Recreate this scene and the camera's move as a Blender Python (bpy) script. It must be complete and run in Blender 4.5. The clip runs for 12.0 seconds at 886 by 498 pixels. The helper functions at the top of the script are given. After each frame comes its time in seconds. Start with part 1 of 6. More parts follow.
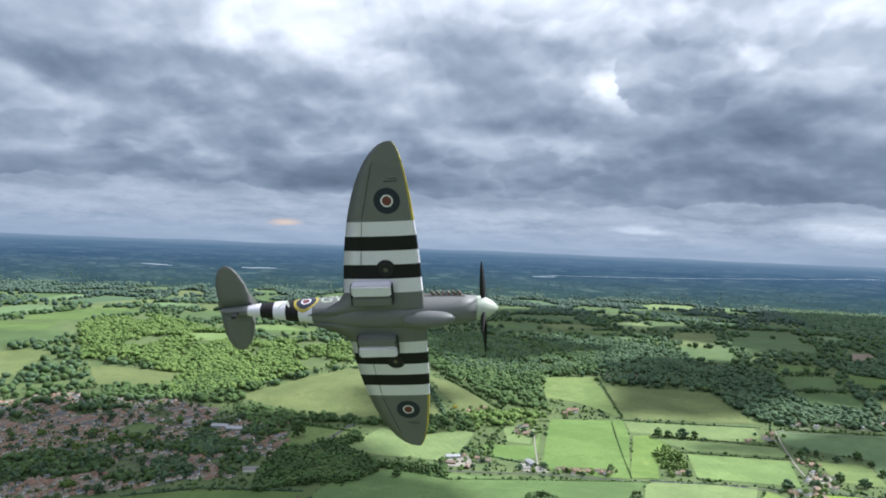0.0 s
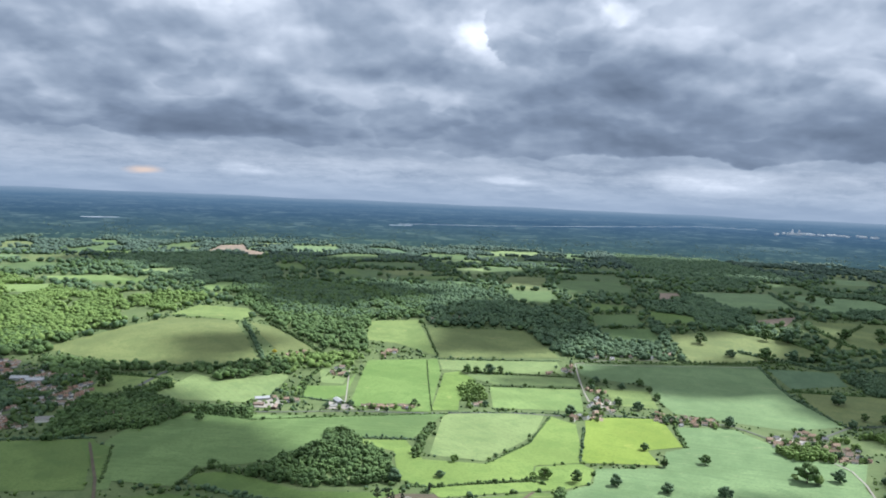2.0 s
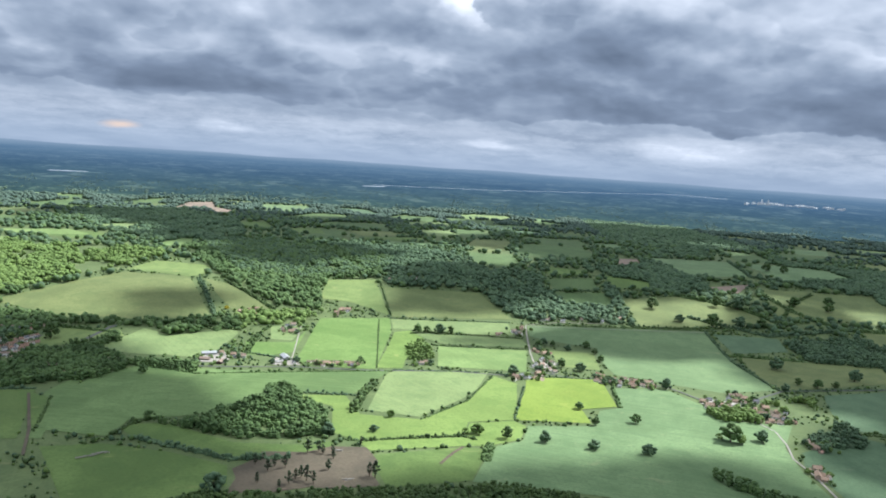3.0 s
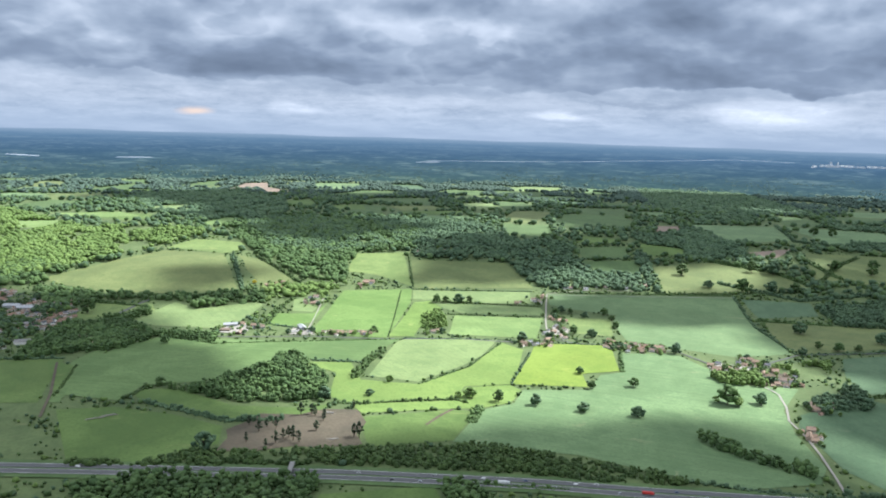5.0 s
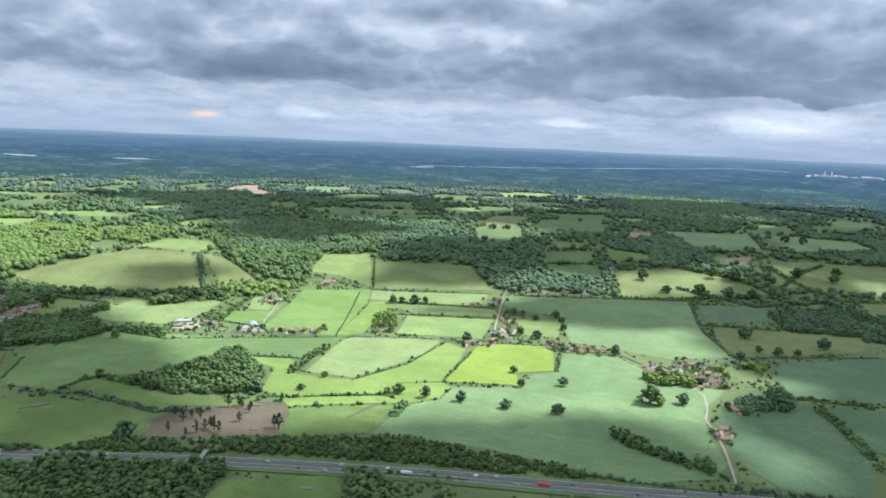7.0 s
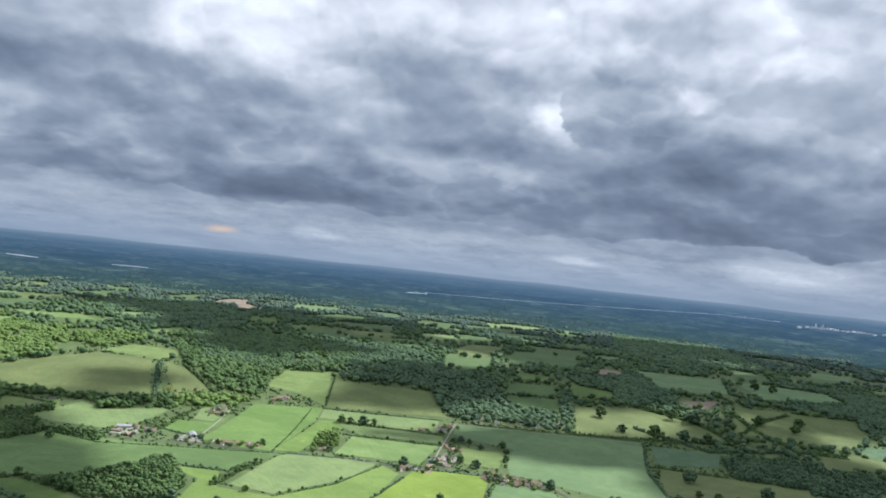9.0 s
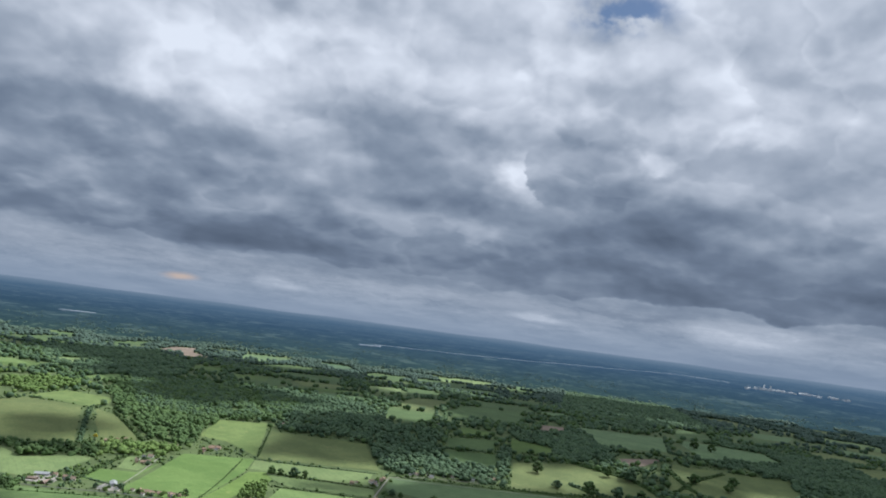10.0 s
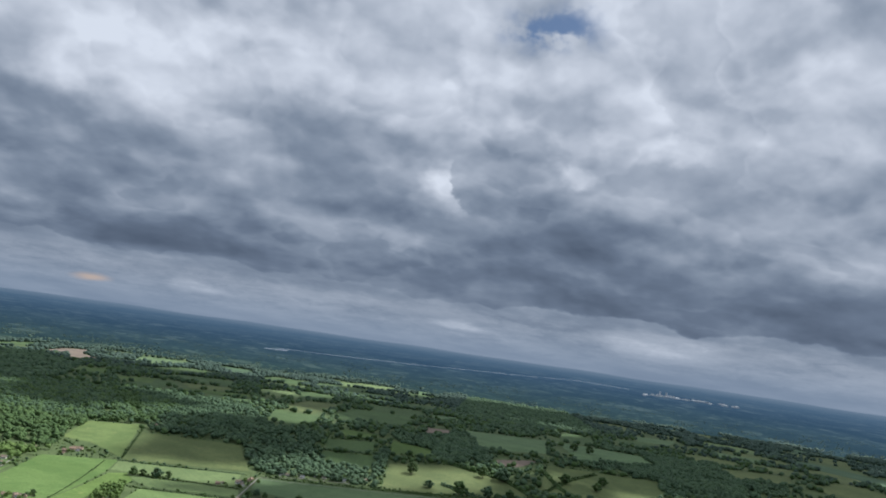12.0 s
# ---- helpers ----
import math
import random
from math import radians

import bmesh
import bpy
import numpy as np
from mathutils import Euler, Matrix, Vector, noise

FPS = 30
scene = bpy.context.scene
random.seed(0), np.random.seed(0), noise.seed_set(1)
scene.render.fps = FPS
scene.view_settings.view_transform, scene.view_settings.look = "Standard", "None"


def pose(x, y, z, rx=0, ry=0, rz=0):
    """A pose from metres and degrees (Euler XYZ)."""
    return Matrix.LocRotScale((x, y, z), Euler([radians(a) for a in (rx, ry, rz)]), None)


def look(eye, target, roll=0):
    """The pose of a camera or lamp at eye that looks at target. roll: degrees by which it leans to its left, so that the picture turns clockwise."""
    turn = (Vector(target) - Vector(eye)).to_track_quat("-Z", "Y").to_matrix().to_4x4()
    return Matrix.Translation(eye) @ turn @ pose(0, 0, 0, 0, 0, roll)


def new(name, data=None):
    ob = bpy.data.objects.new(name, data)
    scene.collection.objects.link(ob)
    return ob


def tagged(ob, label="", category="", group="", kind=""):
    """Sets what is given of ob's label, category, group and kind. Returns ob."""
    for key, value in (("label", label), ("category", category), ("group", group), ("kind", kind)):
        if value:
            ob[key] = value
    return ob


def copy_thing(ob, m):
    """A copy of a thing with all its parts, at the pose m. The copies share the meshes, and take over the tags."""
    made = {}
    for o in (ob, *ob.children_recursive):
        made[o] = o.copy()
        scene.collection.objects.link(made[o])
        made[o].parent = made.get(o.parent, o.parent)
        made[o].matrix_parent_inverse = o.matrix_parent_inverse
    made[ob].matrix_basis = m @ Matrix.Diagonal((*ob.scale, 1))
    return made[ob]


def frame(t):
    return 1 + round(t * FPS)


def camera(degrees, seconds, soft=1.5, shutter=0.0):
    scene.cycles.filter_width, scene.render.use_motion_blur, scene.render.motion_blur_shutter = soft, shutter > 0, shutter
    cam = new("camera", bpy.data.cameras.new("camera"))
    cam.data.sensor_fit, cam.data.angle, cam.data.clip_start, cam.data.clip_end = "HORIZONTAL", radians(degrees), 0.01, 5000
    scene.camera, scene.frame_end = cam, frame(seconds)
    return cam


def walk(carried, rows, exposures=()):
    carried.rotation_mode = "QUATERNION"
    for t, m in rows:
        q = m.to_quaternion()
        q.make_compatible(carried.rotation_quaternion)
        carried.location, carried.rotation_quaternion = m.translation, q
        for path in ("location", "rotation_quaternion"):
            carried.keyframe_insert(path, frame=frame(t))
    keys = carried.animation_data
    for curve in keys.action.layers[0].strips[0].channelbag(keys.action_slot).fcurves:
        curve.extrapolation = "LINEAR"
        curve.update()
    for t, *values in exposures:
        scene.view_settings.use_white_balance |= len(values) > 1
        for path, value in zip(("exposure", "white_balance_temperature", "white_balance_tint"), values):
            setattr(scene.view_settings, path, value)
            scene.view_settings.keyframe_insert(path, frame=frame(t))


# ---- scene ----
cam = camera(61.1, 12.0, soft=1.9)
# seconds, place, yaw, pitch, roll
ROWS = [
    (0.0, 0.00, -0.00, 248.00, -0.00, -0.62, -2.32),
    (0.5, 17.97, -6.68, 247.64, -4.85, -2.40, -1.53),
    (1.0, 35.92, -13.40, 247.31, -5.80, -3.07, -1.87),
    (1.5, 53.85, -20.15, 247.02, -8.14, -2.98, -2.15),
    (2.0, 71.75, -26.93, 246.76, -9.80, -4.05, -2.53),
    (2.5, 89.63, -33.75, 246.54, -10.55, -5.15, -3.41),
    (3.0, 107.48, -40.60, 246.36, -11.22, -6.79, -3.90),
    (3.5, 125.30, -47.49, 246.22, -9.58, -8.49, -3.64),
    (5.5, 196.36, -75.37, 246.00, -5.94, -8.93, -1.54),
    (6.0, 214.07, -82.42, 246.03, -7.05, -9.06, -1.27),
    (6.5, 231.74, -89.51, 246.10, -6.43, -9.36, -1.43),
    (8.5, 302.21, -118.20, 246.75, -3.88, -1.00, -5.69),
    (9.0, 319.77, -125.46, 247.01, -4.74, 1.23, -6.08),
    (9.5, 337.30, -132.75, 247.30, -5.99, 3.06, -6.78),
    (10.0, 354.80, -140.07, 247.62, -7.65, 5.68, -7.47),
    (10.5, 372.28, -147.43, 247.99, -8.99, 6.98, -7.70),
    (11.0, 389.74, -154.82, 248.38, -10.31, 7.14, -8.01),
    (11.5, 407.17, -162.25, 248.82, -11.91, 7.36, -8.05),
    (12.0, 424.58, -169.71, 249.29, -13.62, 7.03, -8.22),
]
walk(cam, [(t, pose(x, y, z, 90 + pitch, roll, yaw)) for t, x, y, z, yaw, pitch, roll in ROWS],
     [(0.0, 0.42, 5800, 10), (2.5, 0.53, 5800, 10), (3.7, 0.68, 5800, 10), (6.5, 0.79, 5800, 10), (8.5, 0.42, 5800, 10), (9.5, 0.06, 5800, 10), (12.0, -0.20, 5800, 10)])

# ---------------------------------------------------------------- sky and sun
SUN_AZ, SUN_EL = radians(17.0), radians(50.0)
SUN = Vector((math.cos(SUN_EL) * math.cos(SUN_AZ), math.cos(SUN_EL) * math.sin(SUN_AZ), math.sin(SUN_EL)))
sun = new("sun", bpy.data.lights.new("sun", "SUN"))
sun.data.energy, sun.data.angle, sun.data.color = 5.4, radians(0.5), (1.0, 0.96, 0.88)
sun.matrix_world = look(SUN * 4000, (0, 0, 0))


class Nodes:
    """Short names for the making of a node tree."""

    def __init__(self, tree):
        self.tree = tree
        tree.nodes.clear()

    def add(self, kind, inputs=None, operation="", clamp=False, colours=""):
        n = self.tree.nodes.new(kind)
        if operation:
            n.operation = operation
        if clamp:
            n.use_clamp = True
        if colours:
            n.data_type, n.blend_type = "RGBA", colours
        for k, v in (inputs or {}).items():
            if isinstance(v, bpy.types.NodeSocket):
                self.tree.links.new(v, n.inputs[k])
            else:
                n.inputs[k].default_value = v
        return n

    def math(self, op, a, b=0.0, c=0.0, clamp=False):
        return self.add("ShaderNodeMath", {0: a, 1: b, 2: c}, operation=op, clamp=clamp).outputs[0]

    def vec(self, op, a, b=(0, 0, 0)):
        n = self.add("ShaderNodeVectorMath", {0: a, 1: b}, operation=op)
        return n.outputs["Value"] if op in ("DOT_PRODUCT", "LENGTH", "DISTANCE") else n.outputs[0]

    def noise(self, vector, scale, detail=4.0, rough=0.5, distortion=0.0):
        return self.add("ShaderNodeTexNoise", {"Vector": vector, "Scale": scale, "Detail": detail, "Roughness": rough, "Distortion": distortion}).outputs[0]

    def ramp(self, fac, *stops, ease="LINEAR"):
        n = self.add("ShaderNodeValToRGB", {0: fac})
        n.color_ramp.interpolation = ease
        while len(n.color_ramp.elements) < len(stops):
            n.color_ramp.elements.new(0.5)
        for e, (at, col) in zip(n.color_ramp.elements, stops):
            e.position, e.color = at, (col if len(col) == 4 else (*col, 1))
        return n.outputs[0]

    def mix(self, fac, a, b, blend="MIX"):
        n = self.add("ShaderNodeMix", colours=blend)
        for i, v in ((0, fac), (6, a), (7, b)):
            if isinstance(v, bpy.types.NodeSocket):
                self.tree.links.new(v, n.inputs[i])
            else:
                n.inputs[i].default_value = v if i == 0 or len(v) == 4 else (*v, 1)
        return n.outputs[2]

    def step(self, value, lo, hi):
        n = self.add("ShaderNodeMapRange", {0: value, 1: lo, 2: hi, 3: 0.0, 4: 1.0})
        n.interpolation_type = "SMOOTHSTEP"
        return n.outputs[0]


def make_sky():
    """A broken overcast of heaped clouds with flat dull bases, one blue hole, and haze along the skyline."""
    world = bpy.data.worlds.new("overcast_sky")
    world.use_nodes = True
    scene.world = world
    n = Nodes(world.node_tree)
    way = n.add("ShaderNodeTexCoord").outputs["Generated"]
    xyz = n.add("ShaderNodeSeparateXYZ", {0: way})
    z = n.math("MAXIMUM", xyz.outputs[2], -0.03)
    turn = n.math("MULTIPLY", n.math("ARCTAN2", xyz.outputs[0], xyz.outputs[1]), 180 / math.pi)
    rise = n.math("MULTIPLY", n.math("ARCSINE", z), 180 / math.pi)

    def tex(kind, vector, scale, detail, rough):
        t = n.add(kind)
        n.tree.links.new(vector, t.inputs["Vector"])
        t.inputs["Scale"].default_value, t.inputs["Detail"].default_value, t.inputs["Roughness"].default_value = scale, detail, rough
        return t

    def cloudy(vector, scale, detail, rough=0.5):
        return tex("ShaderNodeTexNoise", vector, scale, detail, rough).outputs

    def billow(vector, scale, detail=2.0, rough=0.45):
        """Rounded heads with creases between them, 0 to about 1."""
        t = n.add("ShaderNodeTexVoronoi")
        t.voronoi_dimensions, t.feature, t.distance, t.normalize = "3D", "SMOOTH_F1", "EUCLIDEAN", True
        n.tree.links.new(vector, t.inputs["Vector"])
        for k, v in (("Scale", scale), ("Smoothness", 0.6), ("Detail", detail), ("Roughness", rough), ("Lacunarity", 2.3)):
            t.inputs[k].default_value = v
        d = t.outputs["Distance"]
        return n.math("SUBTRACT", 1.0, n.math("MULTIPLY", n.math("MULTIPLY", d, d), 3.0))

    # the deck overhead in perspective: heaps shrink and flatten towards the skyline
    depth = n.math("ADD", n.math("MULTIPLY", n.math("LOGARITHM", n.math("ADD", z, 0.05), math.e), 0.24), n.math("MULTIPLY", z, 0.70))
    base = n.add("ShaderNodeCombineXYZ", {0: xyz.outputs[0], 1: xyz.outputs[1], 2: depth}).outputs[0]
    swirl = n.vec("SUBTRACT", cloudy(base, 7.0, 3.0, 0.5)[1], (0.5, 0.5, 0.5))
    curl = n.vec("SUBTRACT", cloudy(base, 30.0, 3.0, 0.55)[1], (0.5, 0.5, 0.5))
    bent = n.vec("ADD", base, n.vec("ADD", n.vec("MULTIPLY", swirl, (0.05, 0.05, 0.04)), n.vec("MULTIPLY", curl, (0.010, 0.010, 0.009))))

    def heap(shift):
        p = n.vec("ADD", bent, shift)
        soft = cloudy(p, 6.0, 4.0, 0.5)[0]
        return n.math("ADD", n.math("MULTIPLY", billow(p, 7.5, 2.5, 0.42), 0.85), n.math("MULTIPLY", soft, 0.6))

    here, above = heap((0.0, 0.0, 0.0)), heap((0.010, 0.0, 0.042))
    puffs, puffs_above = billow(bent, 24.0, 2.0), billow(n.vec("ADD", bent, (0.005, 0.0, 0.016)), 24.0, 2.0)
    relief = n.math("ADD", n.math("SUBTRACT", here, above), n.math("MULTIPLY", n.math("SUBTRACT", puffs, puffs_above), 0.22))
    # nearer scraps that overlap the deck, each with a pale rim and a duller heart
    scrap_at = n.vec("ADD", bent, (3.1, 1.7, 0.4))
    scrap = n.math("ADD", n.math("MULTIPLY", billow(scrap_at, 5.0, 3.0), 0.6), n.math("MULTIPLY", cloudy(scrap_at, 4.0, 5.0, 0.5)[0], 0.8))
    cover = n.step(scrap, 0.80, 0.835)
    heart = n.math("SUBTRACT", 0.24, n.math("MULTIPLY", n.step(scrap, 0.81, 0.98), 0.56))

    # bearings and heights bent by the heaps, so that placed masses get cloud-shaped rims
    warp_xyz = n.add("ShaderNodeSeparateXYZ", {0: n.vec("ADD", n.vec("MULTIPLY", swirl, (9.0, 0.0, 4.2)), n.vec("MULTIPLY", curl, (2.2, 0.0, 1.3)))})
    lumps = n.math("SUBTRACT", billow(base, 16.0, 2.0), 0.5)
    fade = n.math("ADD", 0.20, n.math("MULTIPLY", n.step(rise, 0.5, 9.0), 0.80))
    az = n.math("ADD", turn, n.math("MULTIPLY", n.math("ADD", warp_xyz.outputs[0], n.math("MULTIPLY", lumps, 2.0)), fade))
    el = n.math("ADD", rise, n.math("MULTIPLY", n.math("ADD", warp_xyz.outputs[2], n.math("MULTIPLY", lumps, 1.2)), fade))
    spot_at = n.add("ShaderNodeCombineXYZ", {0: az, 1: el, 2: 0.0}).outputs[0]

    def mass(bearing, up, wide, tall, gain):
        """A cloud mass at a bearing and height in degrees, lighter or duller by stops."""
        d = n.vec("LENGTH", n.vec("MULTIPLY", n.vec("SUBTRACT", spot_at, (bearing, up, 0)), (1 / wide, 1 / tall, 0)))
        return n.math("MULTIPLY", n.step(d, 1.2, 0.35), gain)

    curve = n.add("ShaderNodeFloatCurve", {1: n.math("DIVIDE", n.math("ADD", rise, 2.0), 92.0)})
    points = curve.mapping.curves[0].points
    ends = [(0.0, 2.15), (1.5, 2.20), (3.0, 1.88), (5.0, 1.80), (8.0, 2.10), (12.0, 2.40), (16.0, 2.80), (20.0, 3.06), (26.0, 3.16), (50.0, 3.45), (90.0, 3.6)]
    while len(points) < len(ends):
        points.new(0.5, 0.5)
    for p, (e, s) in zip(points, ends):
        p.location = ((e + 2.0) / 92.0, s / 4.0)
    curve.mapping.update()
    stops = n.math("MULTIPLY", curve.outputs[0], 4.0)
    for m in LIGHT_MASSES + DULL_MASSES:
        stops = n.math("ADD", stops, mass(*m))
    # flat bases: a duller lower rim on the heaps, level but uneven from bearing to bearing
    wander = cloudy(n.vec("MULTIPLY", way, (1.0, 1.0, 0.0)), 7.0, 4.0, 0.55)[0]
    over = n.math("SUBTRACT", el, n.math("ADD", 1.6, n.math("MULTIPLY", wander, 3.6)))
    rim = n.math("MULTIPLY", n.step(over, -0.10, 0.20), n.step(over, 2.8, 0.3))
    firm = n.math("ADD", 0.45, n.math("MULTIPLY", n.math("ADD", n.step(turn, 12.0, 26.0), n.step(cloudy(n.vec("MULTIPLY", way, (1.0, 1.0, 0.0)), 11.0, 2.0)[0], 0.45, 0.60)), 0.40))
    rim = n.math("MULTIPLY", rim, firm)
    under = n.math("MULTIPLY", n.step(over, -1.6, -0.05), n.step(over, 0.08, -0.04))
    stops = n.math("ADD", n.math("SUBTRACT", stops, n.math("MULTIPLY", rim, 0.50)), n.math("MULTIPLY", n.math("MULTIPLY", under, firm), 0.18))
    # one heap with a bright sunlit edge that ends sharply against the dull mass behind it
    crest = n.vec("LENGTH", n.vec("MULTIPLY", n.vec("SUBTRACT", spot_at, (*BRIGHT_CREST, 0)), (1 / 2.6, 1 / 2.3, 0)))
    crest = n.math("MULTIPLY", n.step(crest, 1.1, 0.1), n.step(az, BRIGHT_CREST[0] + 1.0, BRIGHT_CREST[0] + 0.7))
    stops = n.math("ADD", stops, n.math("MULTIPLY", crest, 1.05))
    low = n.step(rise, 1.0, 5.5)
    stops = n.math("ADD", stops, n.math("MULTIPLY", n.math("MULTIPLY", relief, 2.0), n.math("ADD", 0.35, n.math("MULTIPLY", low, 0.65))))
    stops = n.math("ADD", stops, n.math("MULTIPLY", n.math("MULTIPLY", cover, heart), low))
    stops = n.math("ADD", stops, n.math("MULTIPLY", n.math("SUBTRACT", here, 0.85), 0.30))
    streaks = n.math("SUBTRACT", cloudy(n.vec("MULTIPLY", way, (3.0, 3.0, 60.0)), 1.6, 5.0, 0.55)[0], 0.5)
    scraps = n.math("SUBTRACT", billow(n.vec("ADD", n.vec("MULTIPLY", way, (7.0, 7.0, 36.0)), n.vec("MULTIPLY", curl, (1.2, 1.2, 1.2))), 1.4, 3.0, 0.55), 0.55)
    streaks = n.math("ADD", n.math("MULTIPLY", streaks, 0.6), n.math("MULTIPLY", scraps, 0.9))
    stops = n.math("ADD", stops, n.math("MULTIPLY", streaks, n.math("MULTIPLY", n.step(rise, 5.0, 1.5), n.step(rise, -0.8, 0.8))))
    clouds = n.ramp(n.math("DIVIDE", stops, 4.0), (0.10, (0.080, 0.102, 0.140)), (0.375, (0.172, 0.207, 0.262)), (0.52, (0.262, 0.300, 0.355)), (0.70, (0.440, 0.470, 0.515)), (0.86, (0.66, 0.675, 0.705)), (0.98, (0.83, 0.84, 0.86)))
    # the blue of distance low down
    clouds = n.mix(n.math("MULTIPLY", n.step(rise, 2.6, -0.6), 0.42), clouds, (0.235, 0.305, 0.400))
    tint = n.step(n.vec("LENGTH", n.vec("MULTIPLY", n.vec("SUBTRACT", spot_at, (*EVENING_CLOUD, 0)), (1 / 1.5, 1 / 0.36, 0))), 1.1, 0.1)
    clouds = n.mix(n.math("MULTIPLY", tint, 0.85), clouds, (0.62, 0.47, 0.37))
    blue = n.add("ShaderNodeTexSky")
    blue.sky_type, blue.sun_disc, blue.sun_elevation, blue.sun_rotation = "NISHITA", False, SUN_EL, math.pi / 2 - SUN_AZ
    hole = n.vec("LENGTH", n.vec("MULTIPLY", n.vec("SUBTRACT", spot_at, (*BLUE_HOLE, 0)), (1 / 6.5, 1 / 2.0, 0)))
    hole = n.math("MULTIPLY", n.step(hole, 1.0, 0.35), n.step(cloudy(bent, 26.0, 4.0)[0], 0.34, 0.56))
    air = n.mix(1.0, blue.outputs[0], (0.075, 0.075, 0.075), "MULTIPLY")
    sky = n.mix(hole, clouds, air)
    back = n.add("ShaderNodeBackground", {0: sky, 1: 1.0})
    out = n.add("ShaderNodeOutputWorld")
    n.tree.links.new(back.outputs[0], out.inputs[0])


# bearing and height in degrees, half width and half height, and stops
LIGHT_MASSES = [(12.2, 11.6, 3.2, 2.4, 0.45), (-12.0, 15.6, 8.5, 3.0, 0.75), (-4.0, 19.0, 10.0, 3.0, 0.50), (7.0, 18.0, 6.0, 1.8, 0.45), (17.0, 21.2, 9.0, 1.8, 0.40), (26.0, 18.8, 2.4, 3.0, 0.50), (29.6, 16.2, 2.6, 1.2, 0.55),
                (22.5, 14.3, 2.2, 0.9, 0.60), (-19.0, 6.9, 5.0, 1.7, 0.55), (-28.0, 6.4, 4.0, 1.7, 0.45), (30.0, 1.9, 5.0, 1.3, 0.60), (-5.0, 1.4, 2.4, 0.5, 0.60), (14.8, 1.5, 2.2, 0.45, 0.60), (10.0, 6.9, 2.6, 1.2, 0.45), (-1.0, 9.5, 6.0, 2.0, 0.45), (-19.0, 17.5, 7.0, 4.0, 0.40), (41.0, 11.5, 7.0, 4.0, 0.22)]
DULL_MASSES = [(-7.5, 5.4, 9.0, 2.0, -0.45), (-15.0, 3.8, 7.0, 0.9, -0.30), (8.5, 14.8, 6.0, 1.6, -0.45), (18.8, 15.8, 3.2, 1.6, -0.60), (21.0, 9.6, 6.0, 4.2, -0.65), (34.0, 6.6, 8.0, 2.4, -0.32), (41.5, 5.0, 6.0, 1.8, -0.25),
               (11.0, 4.6, 5.0, 1.3, -0.35), (-27.0, 11.2, 4.5, 1.8, -0.45), (-19.0, 9.6, 3.2, 1.4, -0.35), (5.0, 3.0, 7.0, 0.7, -0.20), (34.5, 18.5, 3.0, 2.0, -0.20)]
EVENING_CLOUD = (-11.65, 0.94)
BRIGHT_CREST = (13.6, 11.8)
BLUE_HOLE = (19.6, 24.4)
make_sky()

# ---------------------------------------------------------------- materials
def material(name, shader, rough=0.9, metal=0.0, bump=None, height=0.0):
    """A surface whose colour the function shader(nodes, place) gives; bump: scale of its relief, height in metres."""
    mat = bpy.data.materials.new(name)
    mat.use_nodes = True
    n = Nodes(mat.node_tree)
    place = n.add("ShaderNodeTexCoord").outputs["Object"]
    world_place = n.add("ShaderNodeNewGeometry").outputs["Position"]
    col = shader(n, place, world_place)
    surface = n.add("ShaderNodeBsdfPrincipled", {"Roughness": rough, "Metallic": metal})
    surface.inputs["Specular IOR Level"].default_value = 0.3
    if isinstance(col, bpy.types.NodeSocket):
        n.tree.links.new(col, surface.inputs["Base Color"])
    else:
        surface.inputs["Base Color"].default_value = (*col, 1)
    if bump:
        b = n.add("ShaderNodeBump", {"Height": n.noise(world_place, bump, 4.0), "Distance": height, "Strength": 0.6})
        n.tree.links.new(b.outputs[0], surface.inputs["Normal"])
    out = n.add("ShaderNodeOutputMaterial")
    n.tree.links.new(surface.outputs[0], out.inputs[0])
    return mat


def two(a, k):
    return tuple(min(1, c * k) for c in a)


